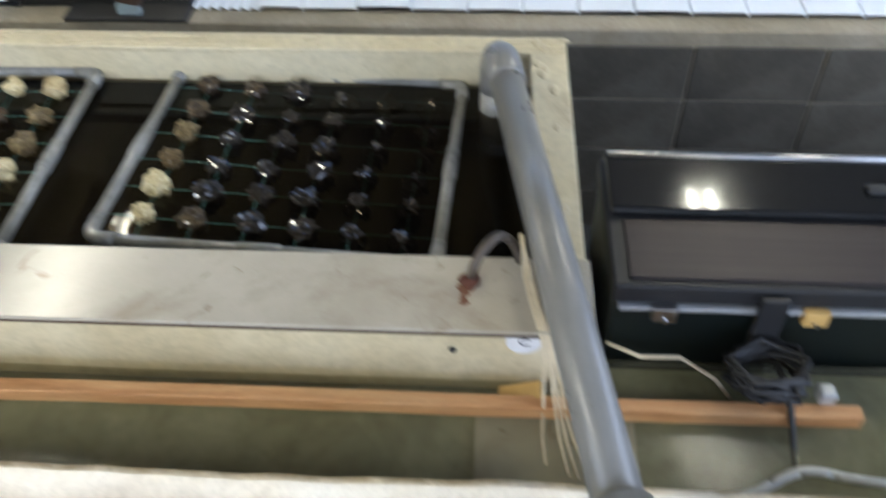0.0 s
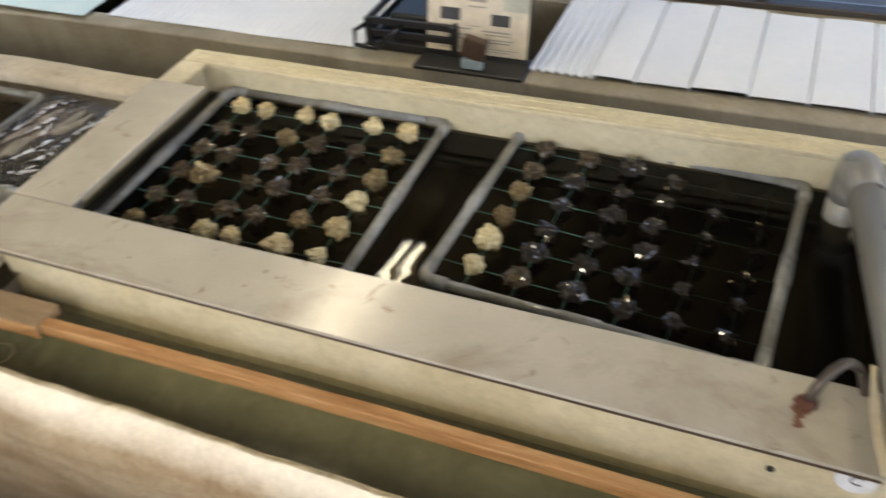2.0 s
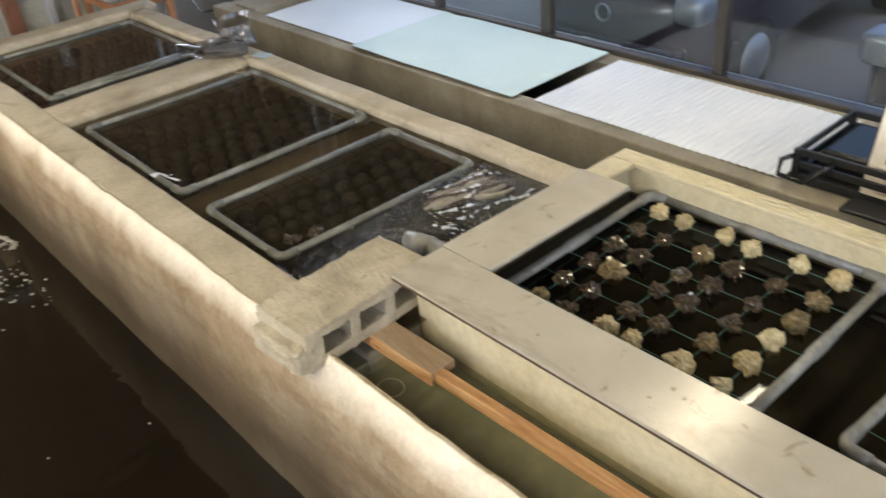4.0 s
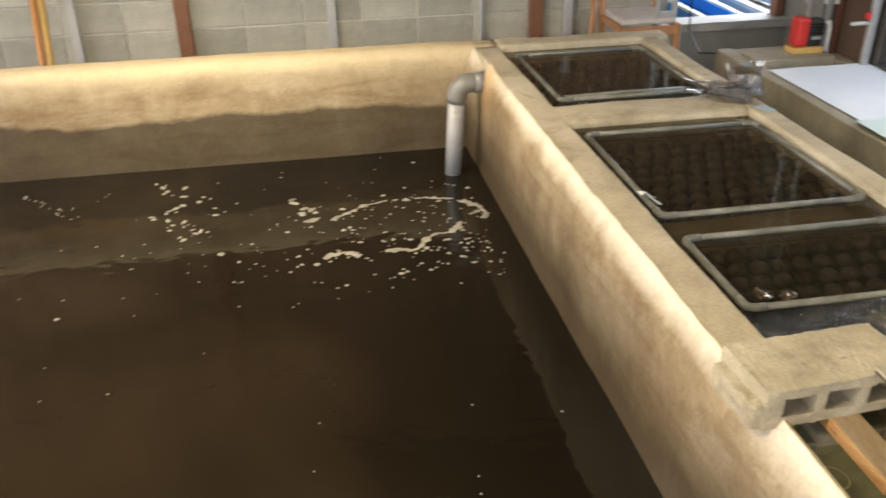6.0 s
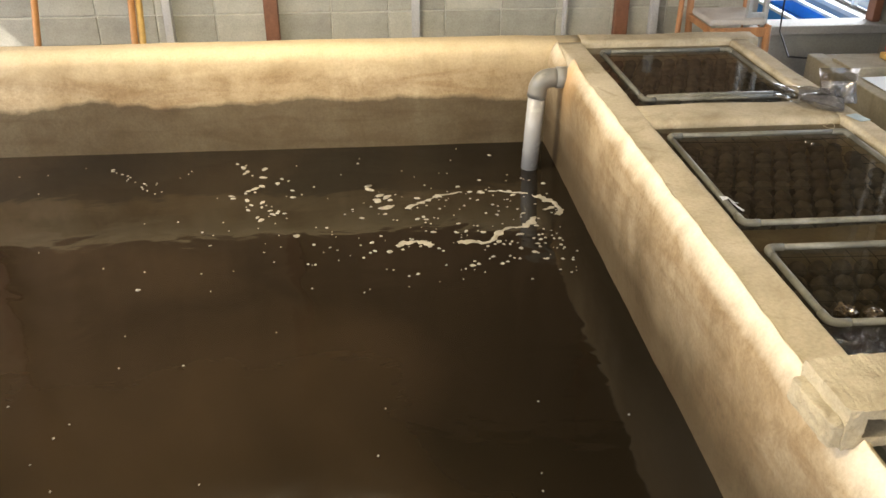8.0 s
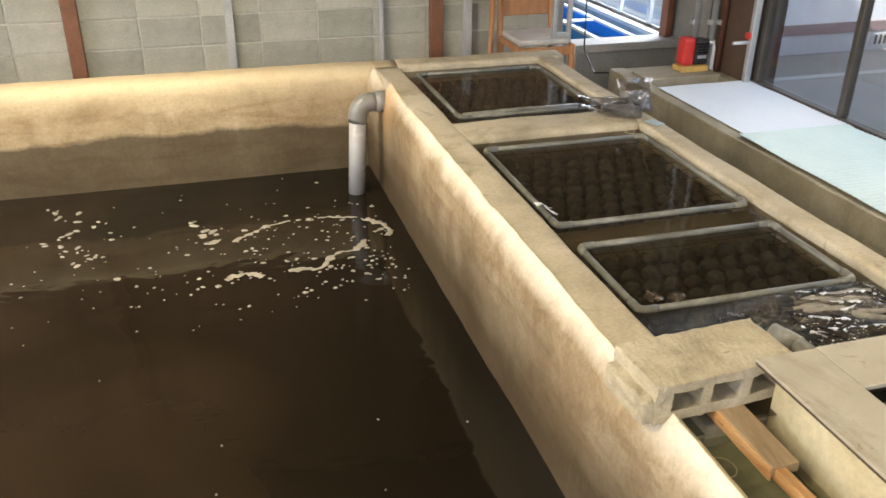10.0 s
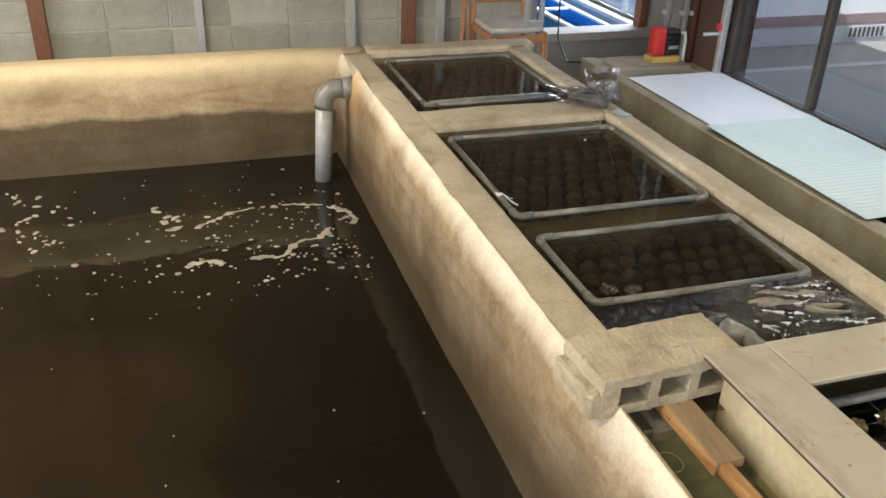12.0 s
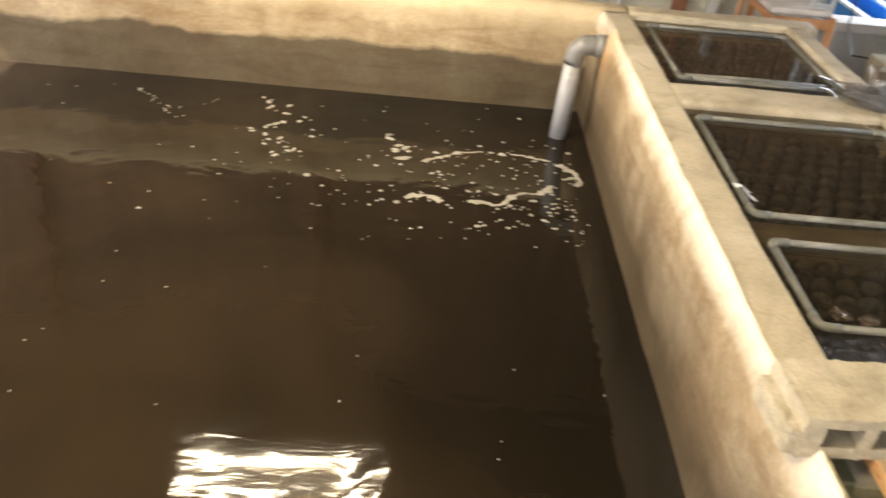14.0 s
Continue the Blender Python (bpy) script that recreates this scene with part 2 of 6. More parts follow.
def plain(name, col, rough=0.5, metal=0.0, coat=0.0):
    m, nt, b = nodes_of(name)
    co = nt.nodes.new("ShaderNodeTexCoord")
    n = noise_tex(nt, 25, 5, 0.7, co.outputs["Object"])
    r = ramp(nt, ((0.3, tuple(c * 0.78 for c in col)), (0.65, col)))
    nt.links.new(n.outputs[0], r.inputs[0])
    nt.links.new(r.outputs[0], b.inputs["Base Color"])
    b.inputs["Roughness"].default_value, b.inputs["Metallic"].default_value = rough, metal
    b.inputs["Coat Weight"].default_value = coat
    return m


# side wall: only a soft darkening towards the water
M_TANK = tank_concrete("tank_concrete", -0.21, 0.42, (0.22, 0.205, 0.172), 0.34, 0.45, (0.02, 2.80 * 0.9, -0.06 * 0.65))
M_TANKFAR = tank_concrete("tank_concrete_damp", -0.372, 0.03, (0.29, 0.285, 0.255), 0.17, 0.45, None, -0.26, 0.34, 0.55, (0.60, 0.50, 0.325))
M_CONC = surface("trough_concrete", (0.31, 0.255, 0.165), (0.49, 0.425, 0.305), (0.63, 0.565, 0.44), 3.2, 75, 0.8, 0.45)
M_RAW = surface("rough_block_concrete", (0.30, 0.25, 0.165), (0.45, 0.39, 0.27), (0.57, 0.51, 0.38), 7, 120, 0.9, 0.9)
M_BENCH = surface("bench_concrete", (0.21, 0.18, 0.12), (0.335, 0.295, 0.215), (0.455, 0.415, 0.325), 2.5, 60, 0.85, 0.5)
# darker copy of the bench colour: the dimness behind the trunk is put in
M_DIMBLOCK = surface("dim_bench_block", (0.07, 0.065, 0.05), (0.12, 0.11, 0.088), (0.18, 0.168, 0.138), 3, 70, 0.85, 0.5, vary=0.25)
M_BLOCKW = surface("wall_block", (0.37, 0.362, 0.30), (0.50, 0.49, 0.415), (0.60, 0.59, 0.51), 3, 90, 0.9, 0.5, vary=0.28)
M_MORTAR = surface("mortar", (0.46, 0.455, 0.40), (0.57, 0.565, 0.50), (0.66, 0.65, 0.58), 4, 80, 0.92, 0.4)
M_FLOOR = surface("floor_concrete", (0.09, 0.085, 0.075), (0.14, 0.13, 0.115), (0.20, 0.19, 0.17), 1.5, 50, 0.8, 0.4)
M_ROOF = surface("roof_sheet", (0.05, 0.042, 0.035), (0.08, 0.068, 0.055), (0.11, 0.095, 0.08), 1.5, 30, 0.8, 0.2)
M_WALLIN = surface("hall_wall", (0.20, 0.19, 0.17), (0.28, 0.27, 0.24), (0.36, 0.35, 0.31), 1.5, 50, 0.85, 0.3)
M_MUD = surface("silted_bottom", (0.022, 0.018, 0.011), (0.035, 0.028, 0.018), (0.05, 0.04, 0.026), 4, 50, 0.9, 0.4)
M_ALGAE = surface("algae_bottom", (0.12, 0.125, 0.068), (0.25, 0.245, 0.15), (0.37, 0.36, 0.245), 4.5, 40, 0.8, 0.4)
# near black; also colours the plinth and the block's plugs
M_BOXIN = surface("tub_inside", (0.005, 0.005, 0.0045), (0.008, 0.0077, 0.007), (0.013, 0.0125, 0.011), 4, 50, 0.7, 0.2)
M_TUB = surface("tub_plastic", (0.46, 0.39, 0.23), (0.58, 0.51, 0.325), (0.67, 0.61, 0.42), 3, 45, 0.5, 0.15)
M_PLANK = surface("grey_board", (0.40, 0.36, 0.28), (0.48, 0.44, 0.355), (0.54, 0.50, 0.41), 2.6, 140, 0.22, 0.02, grain=0.12, rough_var=0.06)
soil(M_PLANK, (0.27, 0.215, 0.145), 3.2, 0.52, 0.66, 0.6, (1, 0.5, 1))
soil(M_PLANK, (0.26, 0.20, 0.12), 17, 0.61, 0.68, 0.7)
soil(M_PLANK, (0.56, 0.53, 0.46), 9, 0.58, 0.68, 0.4, (1, 0.35, 1))
soil(M_TUB, (0.32, 0.24, 0.13), 5, 0.58, 0.74, 0.5)
soil(M_CONC, (0.23, 0.17, 0.095), 5.5, 0.56, 0.70, 0.65)
soil(M_CONC, (0.60, 0.53, 0.40), 8, 0.62, 0.72, 0.6)
soil(M_BENCH, (0.20, 0.17, 0.115), 4.5, 0.54, 0.72, 0.6, (1, 1, 0.4))
soil(M_RAW, (0.16, 0.135, 0.09), 60, 0.60, 0.68, 0.7)
soil(M_RAW, (0.58, 0.54, 0.43), 45, 0.64, 0.72, 0.6)
M_WOOD = surface("pine_wood", (0.38, 0.17, 0.055), (0.60, 0.33, 0.135), (0.72, 0.46, 0.22), 7, 60, 0.55, 0.3, stretch=(6, 0.5, 6))
M_PVC = surface("grey_pvc", (0.19, 0.185, 0.168), (0.215, 0.208, 0.19), (0.24, 0.232, 0.212), 6, 70, 0.28, 0.0, grain=0.15, rough_var=0.03)
M_HOSE = surface("milky_hose", (0.40, 0.41, 0.37), (0.48, 0.49, 0.45), (0.56, 0.57, 0.53), 5, 60, 0.25, 0.02, grain=0.15)
M_PVCLIGHT = surface("pale_grey_pvc", (0.33, 0.328, 0.318), (0.36, 0.357, 0.347), (0.39, 0.386, 0.375), 4, 60, 0.25, 0.02, grain=0.1)
M_PVCOLD = surface("aged_pvc", (0.17, 0.165, 0.14), (0.28, 0.275, 0.25), (0.37, 0.365, 0.34), 8, 60, 0.15, 0.05, rough_var=0.06)
M_PVCSUNK = surface("silted_pvc", (0.10, 0.096, 0.076), (0.165, 0.16, 0.132), (0.235, 0.23, 0.20), 8, 60, 0.4, 0.12)
M_LINED = plain("silted_line", (0.05, 0.05, 0.035), 0.7)
M_LINE = plain("green_line", (0.10, 0.25, 0.19), 0.5)
M_STRING = plain("pale_string", (0.72, 0.62, 0.42), 0.8)
M_STEEL = plain("steel", (0.55, 0.55, 0.55), 0.3, 1.0)
M_RUST = plain("rust", (0.11, 0.04, 0.02), 0.85)
M_RUSTSTAIN = plain("rust_stain", (0.20, 0.095, 0.05), 0.7)
M_BLACK = plain("black_gloss", (0.012, 0.013, 0.015), 0.12, 0.0, 0.4)
M_BLACKM = plain("black_matt", (0.018, 0.018, 0.019), 0.5)
M_DKGREEN = plain("dark_green_plastic", (0.007, 0.010, 0.009), 0.35)
M_BRUSH = surface("brushed_brown", (0.028, 0.022, 0.021), (0.042, 0.034, 0.032), (0.058, 0.048, 0.045), 2, 90, 0.5, 0.1, 0.4, (30, 1, 1))
M_WHITESHEET = surface("white_sheet", (0.74, 0.76, 0.79), (0.80, 0.82, 0.84), (0.85, 0.86, 0.87), 1.2, 40, 0.45, 0.02, grain=0.1)
M_GREENSHEET = surface("pale_green_sheet", (0.54, 0.66, 0.63), (0.62, 0.74, 0.71), (0.67, 0.79, 0.75), 1.2, 40, 0.4, 0.02, grain=0.1)
M_BLUESHEET = surface("pale_blue_sheet", (0.66, 0.72, 0.79), (0.74, 0.79, 0.85), (0.80, 0.84, 0.88), 1.2, 40, 0.4, 0.02, grain=0.1)
M_FRAME = surface("dark_window_frame", (0.045, 0.038, 0.032), (0.07, 0.06, 0.05), (0.10, 0.088, 0.075), 3, 50, 0.4, 0.1, 0.3)
M_ALU = plain("aluminium", (0.55, 0.57, 0.58), 0.4, 0.6)
M_GLASS = glass()
M_WATER = clear_water("trough_water", (0.50, 0.46, 0.385), 4.0, 0.03, murk=0.17, silt=(0.040, 0.036, 0.028))
M_BOXWATER = clear_water("tub_water", (0.34, 0.31, 0.26), 3.0, 0.018)
M_SHALLOW = clear_water("shallow_water", (0.92, 0.91, 0.82), 6.0, 0.05, 0.2, murk=0.25, silt=(0.29, 0.28, 0.18))
M_CHURN = clear_water("churning_water", (0.42, 0.37, 0.32), 38.0, 0.6, 0.04, 0.11, murk=0.02, silt=(0.34, 0.27, 0.22))
M_FROTH = surface("froth", (0.42, 0.40, 0.43), (0.56, 0.54, 0.57), (0.72, 0.71, 0.73), 30, 150, 0.35, 0.6)
M_RIDGE = surface("froth_ridge", (0.15, 0.125, 0.095), (0.22, 0.19, 0.15), (0.31, 0.275, 0.23), 24, 160, 0.22, 0.5, rough_var=0.08)
M_DEEP = deep_water()
M_FOAM = surface("foam", (0.22, 0.20, 0.155), (0.32, 0.295, 0.24), (0.42, 0.39, 0.325), 20, 150, 0.7, 0.5)
M_ROAD = surface("asphalt", (0.19, 0.18, 0.17), (0.24, 0.23, 0.215), (0.30, 0.29, 0.27), 0.8, 90, 0.85, 0.4)
M_LINEPAINT = plain("road_paint", (0.36, 0.36, 0.355), 0.7)
M_PAINTW = surface("white_render", (0.62, 0.62, 0.62), (0.70, 0.70, 0.70), (0.76, 0.76, 0.75), 1, 50, 0.8, 0.2)
M_BAND = plain("brown_band", (0.28, 0.20, 0.19), 0.7)
M_GREYW = surface("grey_plinth", (0.40, 0.40, 0.40), (0.48, 0.48, 0.48), (0.55, 0.55, 0.54), 2, 60, 0.8, 0.2)
M_CARP = plain("indigo_car_paint", (0.105, 0.095, 0.118), 0.25, 0.3, 1.0)
M_RUBBER = plain("tyre_rubber", (0.02, 0.02, 0.02), 0.8)
M_POST = surface("rust_red_post", (0.16, 0.065, 0.035), (0.22, 0.095, 0.05), (0.28, 0.125, 0.07), 5, 50, 0.6, 0.2)
M_ORANGE = plain("orange_pole", (0.50, 0.24, 0.08), 0.5)
M_CHAIR = surface("chair_wood", (0.30, 0.13, 0.05), (0.42, 0.20, 0.085), (0.50, 0.26, 0.12), 5, 50, 0.5, 0.2, stretch=(5, 5, 0.6))
M_RED = plain("red_plastic", (0.55, 0.035, 0.03), 0.4)
M_YELLOW = plain("yellow_wood", (0.62, 0.40, 0.12), 0.6)
M_BLUE = plain("blue_tub", (0.02, 0.20, 0.55), 0.4)
M_PAPER = plain("cream_paper", (0.72, 0.64, 0.50), 0.35, 0, 0.5)
M_INK = plain("ink", (0.05, 0.05, 0.055), 0.6)
M_INKGREY = plain("grey_ink", (0.35, 0.32, 0.27), 0.6)
M_PRINTORANGE = plain("orange_print", (0.62, 0.36, 0.16), 0.5)
M_TAPE = plain("pale_blue_tape", (0.40, 0.50, 0.55), 0.6)
M_UPPER = surface("dark_boarding", (0.20, 0.125, 0.08), (0.29, 0.185, 0.12), (0.37, 0.24, 0.16), 1.6, 40, 0.75, 0.2, stretch=(3, 3, 0.5))
M_GREYP = surface("grey_plaster", (0.34, 0.35, 0.34), (0.42, 0.43, 0.42), (0.49, 0.50, 0.49), 2, 60, 0.8, 0.2)
M_BROWN = surface("brown_board", (0.05, 0.03, 0.02), (0.08, 0.048, 0.03), (0.11, 0.07, 0.045), 3, 50, 0.6, 0.2)


def tuft_material(name, dark, mid, light, coat=0.45):
    m, nt, b = nodes_of(name)
    co = nt.nodes.new("ShaderNodeTexCoord")
    n = noise_tex(nt, 55, 6, 0.75, co.outputs["Object"])
    r = ramp(nt, ((0.3, dark), (0.5, mid), (0.66, light)))
    nt.links.new(n.outputs[0], r.inputs[0])
    oi = nt.nodes.new("ShaderNodeObjectInfo")
    rv = ramp(nt, ((0.0, (0.68, 0.62, 0.55)), (1.0, (1, 1, 1))))
    nt.links.new(oi.outputs["Random"], rv.inputs[0])
    nt.links.new(mix(nt, 1.0, r.outputs[0], rv.outputs[0], 'MULTIPLY'), b.inputs["Base Color"])
    b.inputs["Roughness"].default_value = 0.7
    b.inputs["Specular IOR Level"].default_value = 0.25
    b.inputs["Coat Weight"].default_value, b.inputs["Coat Roughness"].default_value = coat, 0.02
    bump(nt, b, n.outputs[0], 0.6, 0.006)
    return m


M_TUFTC = tuft_material("cream_sponge", (0.30, 0.22, 0.09), (0.62, 0.54, 0.31), (0.80, 0.75, 0.52), 0.25)
M_TUFTW = tuft_material("wet_dark_sponge", (0.008, 0.006, 0.004), (0.019, 0.015, 0.011), (0.052, 0.040, 0.028), 1.0)
M_TUFTM = tuft_material("tan_sponge", (0.05, 0.036, 0.014), (0.18, 0.135, 0.062), (0.38, 0.31, 0.16), 0.25)
M_TUFTB = tuft_material("brown_sponge", (0.014, 0.010, 0.005), (0.058, 0.042, 0.022), (0.17, 0.125, 0.068), 0.5)
M_TUFTD = tuft_material("silted_sponge", (0.11, 0.104, 0.089), (0.152, 0.143, 0.125), (0.185, 0.174, 0.153), 0.0)


# ---- mesh helpers ----
def to_mesh(name, bm, material, smooth=False):
    me = bpy.data.meshes.new(name)
    bmesh.ops.recalc_face_normals(bm, faces=bm.faces)
    for f in bm.faces:
        f.smooth = smooth
    bm.to_mesh(me)
    bm.free()
    me.materials.append(material)
    return me


def part(name, bm, material, parent=None, label="", smooth=False):
    ob = new(name, to_mesh(name, bm, material, smooth))
    ob.parent = parent
    if label:
        tagged(ob, label)
    return ob


def share(name, mesh, parent, m, label=""):
    ob = new(name, mesh)
    ob.parent = parent
    ob.matrix_basis = m
    if label:
        tagged(ob, label)
    return ob


def thing(name, x, y, z, label, category, group="", rz=0):
    ob = new(name)
    ob.empty_display_size = 0.05
    ob.matrix_basis = pose(x, y, z, 0, 0, rz)
    return tagged(ob, label, category, group)


def structure(name, bm, material, label, category, smooth=False):
    ob = part(name, bm, material, None, "", smooth)
    return tagged(ob, label, category, "", "structure")


def box(x0, x1, y0, y1, z0, z1, bevel=0.0, bm=None, segments=2):
    own = bmesh.new()
    vs = bmesh.ops.create_cube(own, size=1)["verts"]
    for v in vs:
        v.co = Vector(((x0 + x1) / 2 + v.co.x * (x1 - x0), (y0 + y1) / 2 + v.co.y * (y1 - y0), (z0 + z1) / 2 + v.co.z * (z1 - z0)))
    if bevel:
        bmesh.ops.bevel(own, geom=own.edges[:], offset=bevel, segments=segments, affect='EDGES', profile=0.5)
    if bm is None:
        return own
    return join(bm, own)


def join(bm, other):
    me = bpy.data.meshes.new("tmp")
    other.to_mesh(me)
    other.free()
    bm.from_mesh(me)
    bpy.data.meshes.remove(me)
    return bm


def tube(points, radius, sides=12, closed_ends=True, bm=None, radii=None):
    """A round bar along a line of points."""
    bm = bm or bmesh.new()
    pts = [Vector(p) for p in points]
    rings = []
    up = None
    for i, p in enumerate(pts):
        d = (pts[min(i + 1, len(pts) - 1)] - pts[max(i - 1, 0)]).normalized()
        if up is None:
            up = d.orthogonal().normalized()
        up = (up - d * up.dot(d)).normalized()
        side = d.cross(up)
        r = radii[i] if radii else radius
        rings.append([bm.verts.new(p + (up * math.cos(a) + side * math.sin(a)) * r) for a in (2 * math.pi * k / sides for k in range(sides))])
    for a, b in zip(rings, rings[1:]):
        for k in range(sides):
            bm.faces.new((a[k], a[(k + 1) % sides], b[(k + 1) % sides], b[k]))
    if closed_ends:
        bm.faces.new(rings[0][::-1])
        bm.faces.new(rings[-1])
    return bm


def arc(a, corner, b, n=8):
    """Points that turn from a to b round a corner."""
    a, c, b = Vector(a), Vector(corner), Vector(b)
    return [(1 - t) ** 2 * a + 2 * t * (1 - t) * c + t * t * b for t in (i / n for i in range(n + 1))]


def sweep(profile, start, end, axis, step=0.05, amp=0.004, freq=3.0, seed=0.0, grow=None):
    """A closed cross-section drawn along x or y, with hand-plastered unevenness."""
    bm = bmesh.new()
    n = max(2, int(abs(end - start) / step))
    rows = []
    for i in range(n + 1):
        s = start + (end - start) * i / n
        row = []
        for u, z in profile:
            p = Vector((u, s, z)) if axis == 'y' else Vector((s, u, z))
            d = noise.noise_vector(p * freq + Vector((seed, seed, seed))) * amp
            d += noise.noise_vector(p * freq * 5 + Vector((seed, 7, seed))) * amp * 0.35
            row.append(bm.verts.new(p + d))
        rows.append(row)
    m = len(profile)
    for a, b in zip(rows, rows[1:]):
        for k in range(m):
            bm.faces.new((a[k], a[(k + 1) % m], b[(k + 1) % m], b[k]))
    bm.faces.new(rows[0][::-1])
    bm.faces.new(rows[-1])
    return bm


def rounded(u0, u1, z0, z1, r=0.012, n=4, r2=None, cols=5):
    """Cross-section of a wall: square foot, rounded top edges."""
    r2 = r if r2 is None else r2
    pts = [(u0, z0)]
    pts += [(u0, z0 + (z1 - r - z0) * k / 4) for k in (1, 2, 3)]
    pts += [(u0 + r - r * math.cos(a), z1 - r + r * math.sin(a)) for a in (math.pi / 2 * k / n for k in range(n + 1))]
    pts += [(u0 + r + (u1 - r2 - u0 - r) * k / cols, z1) for k in range(1, cols)]
    pts += [(u1 - r2 + r2 * math.sin(a), z1 - r2 + r2 * math.cos(a)) for a in (math.pi / 2 * k / n for k in range(n + 1))]
    pts += [(u1, z0 + (z1 - r2 - z0) * k / 4) for k in (3, 2, 1)]
    pts.append((u1, z0))
    return pts


def sheet(x0, x1, y0, y1, z, nx=1, ny=1):
    bm = bmesh.new()
    vs = [[bm.verts.new((x0 + (x1 - x0) * i / nx, y0 + (y1 - y0) * j / ny, z)) for i in range(nx + 1)] for j in range(ny + 1)]
    for j in range(ny):
        for i in range(nx):
            bm.faces.new((vs[j][i], vs[j][i + 1], vs[j + 1][i + 1], vs[j + 1][i]))
    return bm


# ---- the large structure ----
FLOOR, ROOF = -1.15, 2.9
RIM = 0.0
WATER_T, WATER_TANK, WATER_BOX = -0.035, -0.58, 0.0

structure("floor", box(-5.9, 2.44, -5.6, 4.9, FLOOR - 0.2, FLOOR), M_FLOOR, "dark worn concrete floor of the hall", "floor")

# wall between the deep tank and the troughs: a plastered lip on the tank side, a flat top behind it
lip = [(0.0, -1.15), (0.0, -0.8), (0.0, -0.6), (0.002, -0.45), (0.0, -0.3), (0.0, -0.2), (0.0, -0.13), (0.004, -0.09), (0.012, -0.055), (0.024, -0.025),
       (0.037, -0.005), (0.048, 0.005), (0.06, 0.006), (0.07, 0.0), (0.10, 0.0), (0.14, 0.0), (0.17, -0.002), (0.184, -0.014), (0.187, -0.05), (0.187, -0.2), (0.187, -0.4), (0.187, -1.15)]
lip_near = [(u if u < 0.05 else 0.05 + (u - 0.05) * 0.12, z) for u, z in lip]
side_wall = sweep(lip_near, -4.2, 3.27, 'y', 0.03, 0.007, 2.2, 1.0)
for v in side_wall.verts:
    # the crest sinks towards the corner, is broken through for the drain pipe and peaks beside it
    if v.co.z > -0.14 and v.co.x < 0.056:
        k = (v.co.z + 0.14) / 0.14
        y = v.co.y
        drop = 0.06 * max(0.0, min(1.0, (3.3 - y) / 0.35)) if y > 2.885 else 0.0
        drop += 0.075 * math.exp(-((y - 2.93) / 0.035) ** 2) - (0.022 * math.exp(-(2.87 - y) / 0.10) if y < 2.87 else 0.0)
        v.co.z -= k * drop
    elif v.co.z > -0.14 and v.co.y > 0.2:
        v.co.z -= 0.02
    # chips along the crest
    if v.co.z > -0.06:
        v.co.z += 0.006 * noise.noise(Vector((v.co.y * 14, v.co.x * 9, 4.0))) - 0.010 * max(0.0, noise.noise(Vector((v.co.y * 5, 1.0, 2.0))) - 0.2)
structure("wall_tank_side", side_wall, M_TANK, "plastered concrete tank wall with rounded pale lip", "tank wall", True)
structure("trough_rim_inner", sweep(rounded(0.049, 0.187, -1.15, 0.0, 0.012), 0.165, 3.27, 'y', 0.05, 0.005, 2.6, 1.5), M_CONC, "stained flat concrete rim between tank and trough", "trough wall", True)
far = rounded(3.26, 3.43, -1.15, 0.004, 0.085, 6, 0.02)
structure("wall_tank_far", sweep(far, -5.2, 0.19, 'x', 0.06, 0.008, 2.0, 4.0), M_TANKFAR, "far tank wall with wavy damp stain", "tank wall", True)
structure("wall_tank_left", sweep(rounded(-5.35, -5.2, -1.15, 0.004, 0.04), -4.2, 3.43, 'y', 0.2, 0.006, 2.0, 5.0), M_TANK, "side wall of the deep concrete tank", "tank wall", True)
structure("wall_tank_rear", sweep(rounded(-4.35, -4.2, -1.15, 0.004, 0.04), -5.35, 1.13, 'x', 0.2, 0.006, 2.0, 6.0), M_TANK, "rear wall of the deep concrete tank", "tank wall", True)
structure("trough_rim_outer", sweep(rounded(1.03, 1.135, -1.15, 0.0, 0.016), 0.03, 3.27, 'y', 0.05, 0.005, 3.0, 2.0), M_CONC, "worn tan concrete rim of the trough", "trough wall", True)
structure("trough_rim_end", sweep(rounded(3.26, 3.42, -1.15, 0.003, 0.02), 0.19, 1.20, 'x', 0.05, 0.005, 3.0, 3.0), M_CONC, "worn tan concrete end rim of the trough", "trough wall", True)
structure("trough_divider", sweep(rounded(2.0, 2.24, -0.5, -0.003, 0.03), 0.17, 1.05, 'x', 0.05, 0.006, 3.0, 8.0), M_CONC, "concrete divider between two troughs", "trough wall", True)
structure("trough_sill", sweep(rounded(0.02, 0.17, -0.5, -0.07, 0.012), 0.17, 1.05, 'x', 0.05, 0.006, 4.0, 9.0), M_BENCH, "damp concrete sill under the hollow block", "trough wall", True)
structure("sunken_divider", sweep(rounded(0.945, 1.115, -0.5, -0.056, 0.015), 0.17, 1.05, 'x', 0.05, 0.006, 4.0, 9.5), M_BENCH, "silted concrete divider under the trough water", "trough wall", True)
structure("trough_bottom", sheet(0.18, 1.04, -0.02, 3.27, -0.34, 8, 24), M_MUD, "silted dark trough bottom", "trough bottom")
structure("channel_bed", box(0.055, 1.10, -1.925, 0.025, -1.15, -0.132), M_ALGAE, "green algae-covered channel bed", "channel bed")
structure("channel_bed_near", box(0.055, 0.385, -4.2, -1.926, -1.15, -0.133), M_ALGAE, "green algae-covered channel bed", "channel bed")
